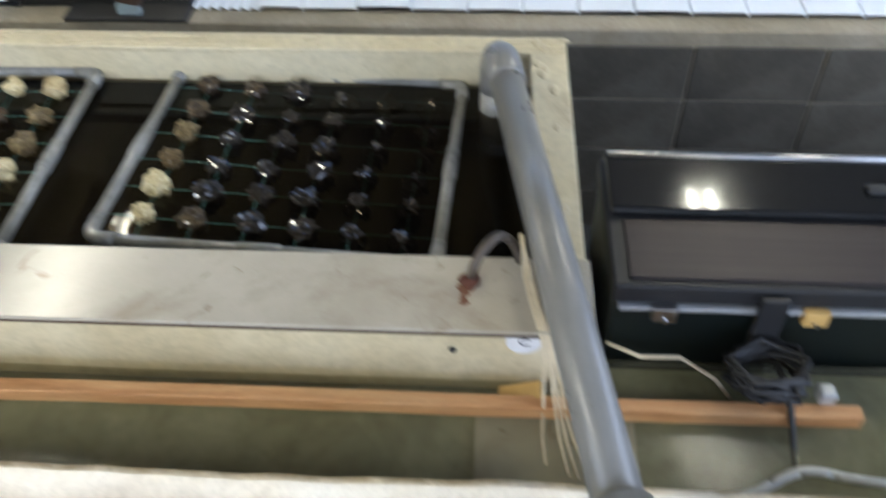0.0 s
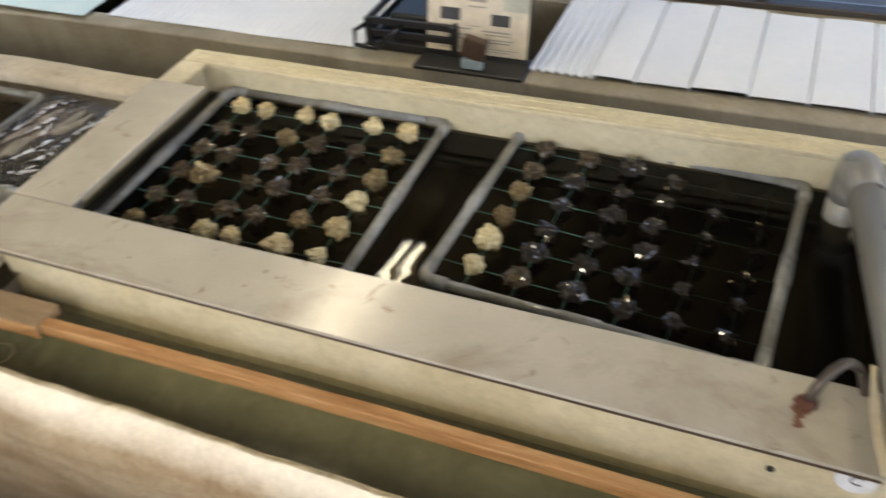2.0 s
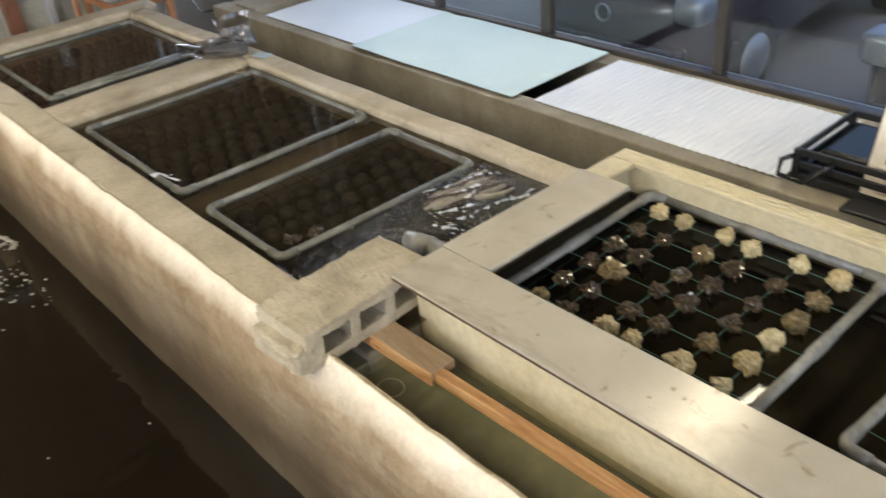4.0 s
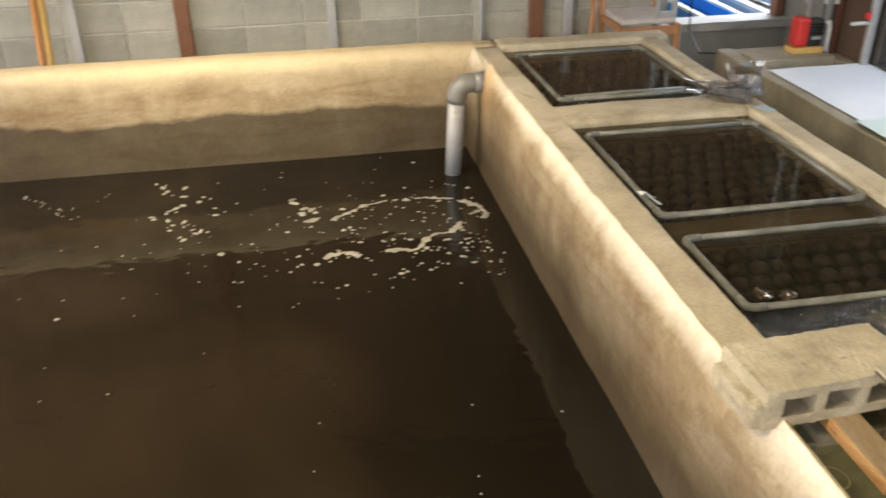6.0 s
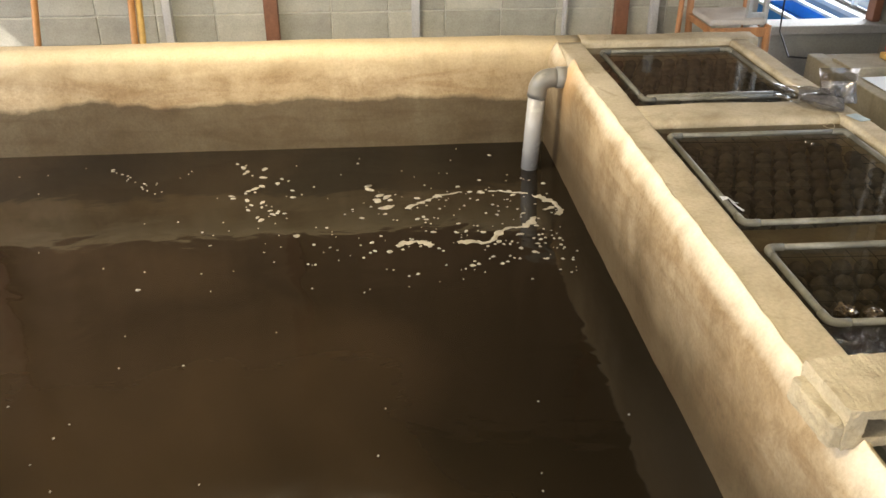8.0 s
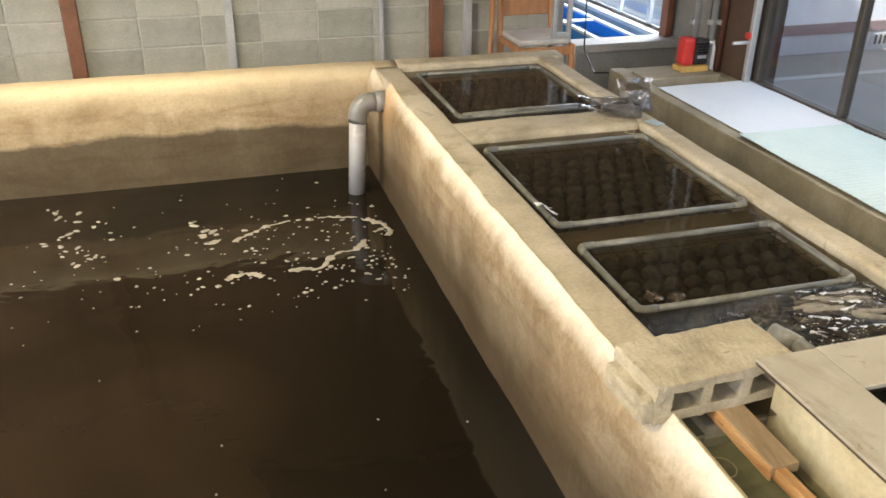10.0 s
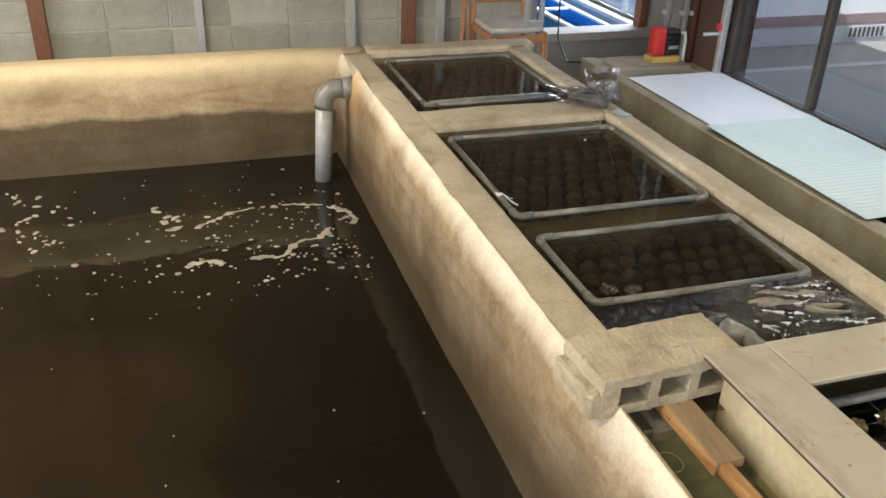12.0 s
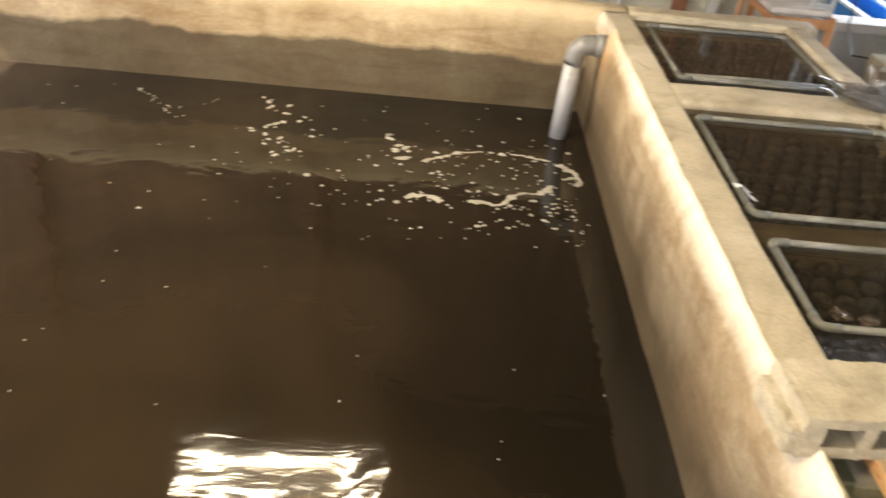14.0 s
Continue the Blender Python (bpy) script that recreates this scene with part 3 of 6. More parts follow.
# added plinth, coloured near black for the darkness beside the channel
structure("dark_plinth", box(0.386, 0.80, -4.2, -1.926, -1.15, -0.157), M_BOXIN, "near-black plinth added for the darkness around the trunk", "plinth")
structure("channel_head", box(0.055, 0.175, 0.0255, 0.17, -1.15, -0.095), M_ALGAE, "green algae-covered channel end", "channel bed")
structure("channel_outer_wall", box(1.10, 1.135, -1.92, 0.03, -1.15, -0.05, 0.006), M_CONC, "low concrete edge of the channel", "trough wall")

tagged(part("trough_water", sheet(0.175, 1.04, -0.02, 3.27, WATER_T, 1, 1), M_WATER), "still brown water in the concrete troughs", "water", "", "structure")
tagged(part("tank_water", sheet(-5.2, 0.01, -4.2, 3.28, WATER_TANK, 1, 1), M_DEEP), "dark brown water in the deep tank", "water", "", "structure")
tagged(part("channel_water", sheet(0.05, 1.11, -1.92, 0.03, -0.105, 1, 1), M_SHALLOW), "shallow greenish water in the channel", "water", "", "structure")
tagged(part("channel_water_near", sheet(0.05, 0.384, -4.2, -1.92, -0.105, 1, 1), M_SHALLOW), "shallow greenish water in the channel", "water", "", "structure")

# bench trough along the windows
BX, BZ = 1.70, -0.20
structure("bench_wall", sweep(rounded(BX, BX + 0.10, FLOOR, BZ, 0.008), -4.6, 3.62, 'y', 0.1, 0.004, 2.0, 11.0), M_BENCH, "grey concrete wall of the bench trough", "bench wall", True)
structure("bench_wall_outer", box(2.30, 2.42, -4.6, 3.62, FLOOR, BZ - 0.005), M_BENCH, "outer wall of the bench trough", "bench wall")
structure("bench_wall_cross", box(BX + 0.09, 2.31, 3.27, 3.49, FLOOR, BZ + 0.012, 0.006), M_BENCH, "concrete cross wall of the bench trough", "bench wall")
structure("bench_wall_end", box(BX + 0.09, 2.31, 3.50, 3.62, FLOOR, BZ - 0.006, 0.006), M_BENCH, "concrete end wall of the bench trough", "bench wall")
structure("bench_bottom", box(BX + 0.09, 2.31, -4.6, 3.55, FLOOR, -0.62), M_MUD, "dark bottom of the bench trough", "trough bottom")

# hall shell
WALL_Y = 4.72
structure("wall_far", box(-5.9, 1.80, WALL_Y, WALL_Y + 0.15, FLOOR, 0.26), M_MORTAR, "grey concrete block wall with pale mortar", "wall")
structure("wall_far_upper", box(-5.9, 1.80, WALL_Y + 0.02, WALL_Y + 0.15, 0.26, ROOF), M_UPPER, "dark brown boarding above the block wall", "wall")
structure("wall_far_low", box(1.80, 2.95, WALL_Y, WALL_Y + 0.15, FLOOR, -0.36), M_GREYP, "grey plastered wall below the window", "wall")
structure("wall_far_top", box(1.80, 2.95, WALL_Y, WALL_Y + 0.15, 0.95, ROOF), M_UPPER, "dark brown boarding above the opening", "wall")
structure("wall_left_low", box(-5.9, -5.7, -5.6, 4.9, FLOOR, 0.5), M_WALLIN, "plain grey hall wall", "wall")
structure("wall_left_top", box(-5.9, -5.7, -5.6, 4.9, 2.6, ROOF), M_WALLIN, "plain grey hall wall", "wall")
structure("wall_rear_low", box(-5.7, 2.5, -5.6, -5.4, FLOOR, 0.6), M_WALLIN, "plain grey hall wall", "wall")
structure("wall_rear_top", box(-5.7, 2.5, -5.6, -5.4, 2.7, ROOF), M_WALLIN, "plain grey hall wall", "wall")
# out of view; its low edge keeps sky reflections off the tub water
structure("wall_front_top_a", box(2.38, 2.48, -5.4, 0.02, 1.05, ROOF), M_ROOF, "unseen wall above the shop windows, low to block sky reflections", "wall")
structure("wall_front_top_b", box(2.38, 2.48, 0.02, 3.50, 1.05, ROOF), M_ROOF, "unseen wall above the shop windows, low to block sky reflections", "wall")
# eaves out to x 3.50 are added, out of view, to shade the asphalt
structure("ceiling", box(-5.9, 3.50, -5.6, 4.9, ROOF, ROOF + 0.1), M_ROOF, "dark roof underside, its unseen eaves added to shade the lot", "ceiling")

# outside
structure("ground", sheet(2.42, 400, -300, 300, FLOOR - 0.004, 1, 1), M_ROAD, "grey asphalt of the parking lot", "ground")
structure("ground_rest", sheet(-400, 2.42, -300, 300, FLOOR - 0.21, 1, 1), M_ROAD, "grey asphalt round the hall", "ground")
structure("parking_line", box(3.0, 12.0, 6.02, 6.14, FLOOR - 0.003, FLOOR + 0.002), M_LINEPAINT, "faded white parking line", "road marking")
structure("parking_line_near", box(3.1, 7.5, -1.42, -1.30, FLOOR - 0.003, FLOOR + 0.002), M_LINEPAINT, "faded white parking line", "road marking")


# ---- the things ----
def hollow_block():
    """A concrete block lying flat, its three openings facing along the trough."""
    t = thing("concrete_block", 0.0, 0.0, -0.012, "weathered hollow concrete block bridging the trough edge", "concrete block", rz=3)
    bm = bmesh.new()
    L, W, H = 0.39, 0.19, 0.105
    xs = [0, 0.045, 0.128, 0.154, 0.237, 0.263, 0.346, L]
    zs = [0, 0.026, 0.079, H]
    hole = {(1, 1), (3, 1), (5, 1)}
    solid = {(i, k) for i in range(7) for k in range(3)} - hole
    for i, k in solid:
        a0, a1, c0, c1 = xs[i], xs[i + 1], zs[k], zs[k + 1]
        quads = [((a0, 0, c0), (a1, 0, c0), (a1, 0, c1), (a0, 0, c1)), ((a0, W, c0), (a1, W, c0), (a1, W, c1), (a0, W, c1))]
        for (di, dk), q in (((-1, 0), ((a0, 0, c0), (a0, W, c0), (a0, W, c1), (a0, 0, c1))), ((1, 0), ((a1, 0, c0), (a1, W, c0), (a1, W, c1), (a1, 0, c1))),
                            ((0, -1), ((a0, 0, c0), (a1, 0, c0), (a1, W, c0), (a0, W, c0))), ((0, 1), ((a0, 0, c1), (a1, 0, c1), (a1, W, c1), (a0, W, c1)))):
            if (i + di, k + dk) not in solid:
                quads.append(q)
        for q in quads:
            bm.faces.new([bm.verts.new(p) for p in q])
    bmesh.ops.remove_doubles(bm, verts=bm.verts, dist=0.0005)
    bmesh.ops.subdivide_edges(bm, edges=bm.edges[:], cuts=8, use_grid_fill=True)
    for v in bm.verts:
        edge = min(v.co.x, L - v.co.x) < 0.002 or min(v.co.y, W - v.co.y) < 0.002
        v.co += noise.noise_vector(v.co * 45) * (0.004 if edge else 0.0018) + noise.noise_vector(v.co * 130) * 0.0016
    part("block_body", bm, M_RAW, t)
    # near-black plugs, added to give the openings their inner shade
    for a0, a1 in ((0.044, 0.129), (0.153, 0.238), (0.262, 0.347)):
        bm = box(a0, a1, 0.065, W - 0.004, 0.024, 0.081)
        bmesh.ops.subdivide_edges(bm, edges=bm.edges[:], cuts=4, use_grid_fill=True)
        for v in bm.verts:
            v.co.y += 0.012 * noise.noise(v.co * 50) if v.co.y < 0.08 else 0.0
        part("dark_plug", bm, M_BOXIN, t, "near-black plug added for the shade inside the opening")
    # the tongue at the end of the block, half covered with mortar
    bm = box(-0.030, 0.006, 0.004, W - 0.006, 0.0, 0.066, 0.008, segments=2)
    bmesh.ops.subdivide_edges(bm, edges=[e for e in bm.edges if e.calc_length() > 0.02], cuts=7, use_grid_fill=True)
    for v in bm.verts:
        v.co += noise.noise_vector(v.co * 40) * 0.006 + noise.noise_vector(v.co * 110) * 0.0025
    part("block_tongue", bm, M_RAW, t, "crumbling tongue at the block's end")


def tuft_mesh(name, seed, material, r=0.024, rough=1.0, hang=0.0):
    bm = bmesh.new()
    bmesh.ops.create_icosphere(bm, subdivisions=3, radius=1)
    for v in bm.verts:
        p = v.co.copy()
        d = 0.66 + (0.30 if rough == 1 else 0.12) * noise.noise(p * 1.6 + Vector((seed, 0, 0))) + rough * (0.46 * abs(noise.noise(p * 4.5 + Vector((0, seed, 2)))) + 0.22 * abs(noise.noise(p * 13 + Vector((seed, 3, 1)))) + 0.25 * noise.noise(p * 3.2 + Vector((2, seed, 5))))
        v.co = p * r * d * 1.15
        v.co.z *= 0.72
        if hang and v.co.z < 0:
            v.co.z *= hang
            v.co.x *= 1 + 0.12 * math.sin(v.co.z * 90 + seed)
    return to_mesh(name, bm, material, rough < 1)


TUFT_C = [tuft_mesh("cream_tuft", 3.1 * k + 1, M_TUFTC, 0.0255, 1.0, 1.9) for k in range(5)]
TUFT_B = [tuft_mesh("brown_tuft", 4.7 * k + 2, M_TUFTB, 0.0270, 1.0, 2.4) for k in range(5)]
TUFT_W = [tuft_mesh("wet_tuft", 7.3 * k + 1, M_TUFTW, 0.0285, 1.0, 2.6) for k in range(4)]
TUFT_M = [tuft_mesh("tan_tuft", 6.1 * k + 2, M_TUFTM, 0.0265, 1.0, 2.2) for k in range(4)]
TUFT_D = [tuft_mesh("dark_tuft", 5.3 * k + 2, M_TUFTD, 0.0415, 0.06) for k in range(4)]


def pipe_frame(t, w, d, r, material, couple=True):
    """Four plastic pipes with elbows and couplings: w along x, d along y, from the corner."""
    rails = (((0, 0), (w, 0)), ((0, d), (w, d)), ((0, 0), (0, d)), ((w, 0), (w, d)))
    for (ax, ay), (bx, by) in rails:
        a, b = Vector((ax, ay, 0)), Vector((bx, by, 0))
        u = (b - a).normalized()
        part("pipe", tube((a + u * 0.03, b - u * 0.03), r, 14), material, t, "", True)
        if couple:
            c = (a + b) / 2
            part("coupling", tube((c - u * 0.045, c - u * 0.044, c + u * 0.044, c + u * 0.045), r, 14, radii=[r, r * 1.22, r * 1.22, r]), material, t, "", True)
    for cx, cy, sx, sy in ((0, 0, 1, 1), (w, 0, -1, 1), (0, d, 1, -1), (w, d, -1, -1)):
        pts = [Vector((cx + sx * 0.055, cy, 0))] + arc((cx + sx * 0.028, cy, 0), (cx, cy, 0), (cx, cy + sy * 0.028, 0), 6) + [Vector((cx, cy + sy * 0.055, 0))]
        part("elbow", tube(pts, r * 1.2, 14), material, t, "", True)


def culture_frame(x, y, z, w, d, xs, ys, pick, label, tilt=(0, 0), r=0.0125, rz=0.0, sink=None):
    """A pipe frame strung with lines that carry tufts of sponge at their crossings."""
    t = thing("culture_frame", x, y, z, label, "culture frame", "culture frames in the tub", rz)
    t.matrix_basis = pose(x, y, z, tilt[0], tilt[1], rz)
    pipe_frame(t, w, d, r, M_PVCOLD)
    for v in ys:
        part("line", tube([(w * k / 6, v + 0.002 * math.sin(k * 2.1 + v * 40), -0.006 - 0.003 * math.sin(math.pi * k / 6)) for k in range(7)], 0.0007, 5), M_LINE, t)
    for u in xs:
        part("line", tube([(u + 0.002 * math.sin(k * 1.7 + u * 50), d * k / 6, -0.006 - 0.003 * math.sin(math.pi * k / 6)) for k in range(7)], 0.0007, 5), M_LINE, t)
    rnd = random.Random(int(1000 * (w + d + y)))
    for i, u in enumerate(xs):
        for j, v in enumerate(ys):
            pool, dz, s = pick(i, j)
            me = pool[rnd.randrange(len(pool))]
            s *= rnd.uniform(0.85, 1.15)
            share("sponge_tuft", me, t, Matrix.LocRotScale((u + rnd.uniform(-.005, .005), v + rnd.uniform(-.005, .005), dz),
                  Euler((rnd.uniform(-.3, .3), rnd.uniform(-.3, .3), rnd.uniform(0, 6.3))), (s, s, s * rnd.uniform(.8, 1.1))))
    return t


def sunk_frame(x, y, w, d, nx, ny, label, z=-0.029, r=0.0112, depth=-0.062, rz=0.0):
    t = thing("culture_frame", x, y, z, label, "culture frame", "culture frames in the troughs", rz)
    pipe_frame(t, w, d, r, M_PVCSUNK, False)
    rnd = random.Random(int(1000 * (x + y + w)))
    for j in range(ny):
        v = d * (j + 0.5) / ny
        part("line", tube([(0.01, v, -0.012), (w / 2, v, -0.02), (w - 0.01, v, -0.012)], 0.0012, 5), M_LINED, t)
    for i in range(nx):
        u = w * (i + 0.5) / nx
        part("line", tube([(u, 0.01, -0.012), (u, d / 2, -0.02), (u, d - 0.01, -0.012)], 0.0012, 5), M_LINED, t)
        for j in range(ny):
            s = rnd.uniform(0.95, 1.06) * min(w / nx, 0.085) / 0.080
            share("sponge_tuft", TUFT_D[rnd.randrange(4)], t, Matrix.LocRotScale((u + (0.25 if j % 2 else -0.25) * w / nx + rnd.uniform(-.003, .003), d * (j + .5) / ny + rnd.uniform(-.003, .003), depth + rnd.uniform(-.003, .003)),
                  Euler((0, 0, rnd.uniform(0, 6.3))), (s, s, s * 1.25)))
    return t


def tub():
    """The plastic tub with its rim, and the water in it."""
    X0, X1, Y0, Y1, Z0, Z1 = 0.315, 1.167, -1.90, 0.028, -0.14, 0.098
    t = thing("plastic_tub", (X0 + X1) / 2, (Y0 + Y1) / 2, Z0, "yellowed cream plastic tub standing in the channel", "tub")
    hx, hy, h = (X1 - X0) / 2, (Y1 - Y0) / 2, Z1 - Z0
    th = 0.05

    def side(a0, a1, b0, b1):
        bm = box(a0, a1, b0, b1, 0, h - 0.014, 0.012, segments=3)
        bmesh.ops.subdivide_edges(bm, edges=[e for e in bm.edges if e.calc_length() > 0.3], cuts=16, use_grid_fill=True)
        for v in bm.verts:
            v.co += noise.noise_vector(v.co * 3) * 0.004
        return part("tub_wall", bm, M_TUB, t, "", True)

    side(-hx + 0.012, -hx + 0.045, -hy + 0.01, hy - 0.01)
    side(hx - 0.06, hx - 0.008, -hy + 0.01, hy - 0.01)
    side(-hx + 0.03, hx - 0.03, -hy + 0.008, -hy + 0.06)
    side(-hx + 0.03, hx - 0.03, hy - 0.06, hy - 0.008)
    for a0, a1, b0, b1 in ((-hx, -hx + 0.05, -hy, hy), (hx - 0.068, hx, -hy, hy), (-hx + 0.05, hx - 0.068, -hy, -hy + 0.085), (-hx + 0.05, hx - 0.068, hy - 0.085, hy)):
        bm = box(a0, a1, b0, b1, h - 0.016, h, 0.004)
        bmesh.ops.subdivide_edges(bm, edges=[e for e in bm.edges if e.calc_length() > 0.3], cuts=14, use_grid_fill=True)
        for v in bm.verts:
            v.co.z += 0.003 * noise.noise(v.co * 5)
        part("rim", bm, M_TUB, t, "scuffed rim with drips of resin", False)
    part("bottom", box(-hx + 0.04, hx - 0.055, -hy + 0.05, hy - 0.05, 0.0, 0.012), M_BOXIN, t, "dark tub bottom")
    # drips of resin on the rim
    rnd = random.Random(5)
    drip = bmesh.new()
    bmesh.ops.create_icosphere(drip, subdivisions=2, radius=1)
    me = to_mesh("resin_drip", drip, M_TUB, True)
    for k in range(34):
        if k < 22:
            px, py = hx - rnd.uniform(0.012, 0.055), rnd.uniform(-hy, hy)
            s = (rnd.uniform(.004, .008), rnd.uniform(.008, .035), .004)
        else:
            px, py = rnd.uniform(-hx + 0.2, hx - 0.02), -hy + rnd.uniform(0.02, 0.07)
            s = (rnd.uniform(.010, .022), rnd.uniform(.006, .014), .004)
        share("resin_drip", me, t, Matrix.LocRotScale((px, py, h), Euler((0, 0, rnd.uniform(-.2, .2))), s))
    for off, seed in ((0.020, 1.0), (0.052, 4.0)):
        pts = [(hx - off + 0.004 * noise.noise(Vector((k * 0.33, seed, 0))), -hy + 0.03 + (2 * hy - 0.06) * k / 90, h - 0.0005) for k in range(91)]
        radii = [0.0028 + 0.0022 * noise.noise(Vector((k * 0.5, seed, 8))) for k in range(91)]
        part("resin_bead", tube(pts, 0.003, 7, True, radii=radii), M_TUB, t, "", True)
    # screw hole and tag on the side
    part("screw_hole", tube([(-hx + 0.013, -1.672 - (Y0 + Y1) / 2, 0.125), (-hx + 0.009, -1.672 - (Y0 + Y1) / 2, 0.125)], 0.007, 12), M_BLACKM, t)
    ty = -1.795 - (Y0 + Y1) / 2
    tag = part("round_tag", tube([(-hx + 0.016, ty, 0.164), (-hx + 0.001, ty, 0.164)], 0.031, 24), M_PAINTW, t, "round white tag lettered C")
    cu = bpy.data.curves.new("letter", 'FONT')
    cu.body, cu.size, cu.extrude, cu.align_x, cu.align_y = "C", 0.03, 0.0004, 'CENTER', 'CENTER'
    tmp = new("letter_source", cu)
    me = bpy.data.meshes.new_from_object(tmp)
    bpy.data.objects.remove(tmp)
    me.materials.clear()
    me.materials.append(M_INK)
    share("letter", me, tag, pose(-hx + 0.0002, ty, 0.164, 90, 0, -90))
    tagged(part("tub_water", sheet(X0 + 0.04, X1 - 0.055, Y0 + 0.05, Y1 - 0.05, WATER_BOX), M_BOXWATER), "dark still water in the plastic tub", "water", "", "structure")
    # near-black box inside the tub walls, just below the water
    tagged(part("tub_lining", box(X0 + 0.053, X1 - 0.068, Y0 + 0.068, Y1 - 0.068, -0.127, -0.003), M_BOXIN), "near-black inner faces of the tub under the water", "lining", "", "structure")


def lining_faces():
    """The lining is open above: its lid is taken off."""
    me = bpy.data.objects["tub_lining"].data
    bm = bmesh.new()
    bm.from_mesh(me)
    bmesh.ops.delete(bm, geom=[f for f in bm.faces if f.normal.z > 0.9], context='FACES')
    bm.to_mesh(me)
    bm.free()


def board(name, x0, x1, y0, y1, z0, z1, label, rz=0.0):
    t = thing(name, (x0 + x1) / 2, (y0 + y1) / 2, z0, label, "board", "boards on the tub", rz)
    hx, hy = (x1 - x0) / 2, (y1 - y0) / 2
    part("board_body", box(-hx, hx, -hy, hy, 0, z1 - z0, 0.0015), M_PLANK, t)
    # brown strip that draws the shadow line below the overhang
    part("shadow_strip", box(-hx - 0.0015, -hx + 0.004, -hy + 0.004, hy - 0.004, -0.0008, 0.0045), M_BROWN, t, "dark strip for the shadow line under the board")
    return t, hx, hy, z1 - z0


def stain(t, cx, cy, z, r, seed, material, squash=1.0):
    """A patch of dirt or rust with a ragged outline, a fraction of a millimetre thick."""
    bm = bmesh.new()
    n = 26
    ring = []
    for k in range(n):
        a = 2 * math.pi * k / n
        q = r * (0.65 + 0.55 * noise.noise(Vector((math.cos(a) * 1.6 + seed, math.sin(a) * 1.6, seed))) + 0.25 * noise.noise(Vector((math.cos(a) * 5, math.sin(a) * 5, seed))))
        ring.append(bm.verts.new((cx + math.cos(a) * q, cy + math.sin(a) * q * squash, z)))
    bm.faces.new(ring)
    geo = bmesh.ops.extrude_face_region(bm, geom=bm.faces[:])
    for v in geo["geom"]:
        if isinstance(v, bmesh.types.BMVert):
            v.co.z += 0.0006
    part("stain", bm, material, t)


hollow_block()
tub()
lining_faces()
M_OLDWOOD = surface("weathered_wood", (0.27, 0.18, 0.09), (0.38, 0.265, 0.145), (0.47, 0.35, 0.21), 6, 60, 0.6, 0.3, stretch=(6, 0.5, 6))
M_DIRT = plain("dirt_mark", (0.30, 0.24, 0.15), 0.5)

b1, hx1, hy1, bh = board("cover_board", 0.267, 0.432, -1.905, 0.022, 0.0995, 0.1115, "long grey board lying along the tub edge")
for k, (px, py, r) in enumerate(((0.03, 0.25, .009), (0.02, 0.22, .007), (-0.02, 0.27, .006), (-0.02, 0.55, .005), (-0.05, 0.62, .004))):
    stain(b1, px, py, bh, r, k * 3.3, M_DIRT, 0.6 + 0.1 * (k % 4))
stain(b1, 0.006, -0.752, bh, 0.022, 4.4, M_RUSTSTAIN, 0.8)
stain(b1, -0.020, -0.750, bh + 0.0007, 0.010, 9.4, M_RUSTSTAIN, 1.1)
board("cover_board", 0.436, 0.965, -0.142, 0.026, 0.0995, 0.1115, "short grey board laid across the tub end")


def pick4(i, j):
    if i == 5 or i == 0 and j < 4 or (i, j) in ((1, 0), (2, 0)):
        return TUFT_C, 0.006, 1.0
    return (TUFT_M, 0.0, 1.0) if j == 0 or (i + 2 * j) % 7 == 3 else (TUFT_B, -0.010, 1.0)


def pick5(i, j):
    if j == 5:
        return (TUFT_C if i < 2 else TUFT_M, 0.008, 1.0) if i < 4 else (TUFT_B, 0.004, 1.0)
    if j == 4 and i in (0, 5) or j == 3 and i in (0, 5):
        return TUFT_B if j == 4 else TUFT_W, -0.002, 1.0
    return TUFT_W, -0.006 - 0.0024 * (5 - j) - 0.0010 * i, 1.0


culture_frame(0.468, -0.785, 0.016, 0.642, 0.665, [0.075 + 0.099 * k for k in range(6)], [0.085, 0.185, 0.305, 0.385, 0.505, 0.585][::1], pick4,
              "grey pipe frame with cream and brown sponge tufts", rz=0.5)
culture_frame(0.512, -1.632, 0.004, 0.595, 0.685, [0.075 + 0.09 * k for k in range(6)], [0.07 + 0.106 * k for k in range(6)], pick5,
              "grey pipe frame with half-sunken brown sponge tufts", tilt=(0.9, 0.4), rz=-3.0)
sunk_frame(0.27, 2.36, 0.72, 0.80, 10, 9, "grey pipe frame of dark tufts under water, end trough")
sunk_frame(0.235, 1.10, 0.76, 0.80, 10, 9, "grey pipe frame of dark tufts under water, middle of trough", rz=-0.3)
sunk_frame(0.235, 0.50, 0.74, 0.43, 10, 5, "grey pipe frame of dark tufts under water, near pouring pipe", rz=-0.5)


def spare_rods():
    t = thing("spare_pipe", 0.30, 2.405, -0.045, "loose grey plastic pipe lying on the sunken frame", "pipe")
    part("pipe_body", tube([(0, 0, 0.012), (0.30, 0.004, 0.016), (0.64, 0.0, 0.014)], 0.0125, 12), M_PVCSUNK, t, "", True)


spare_rods()


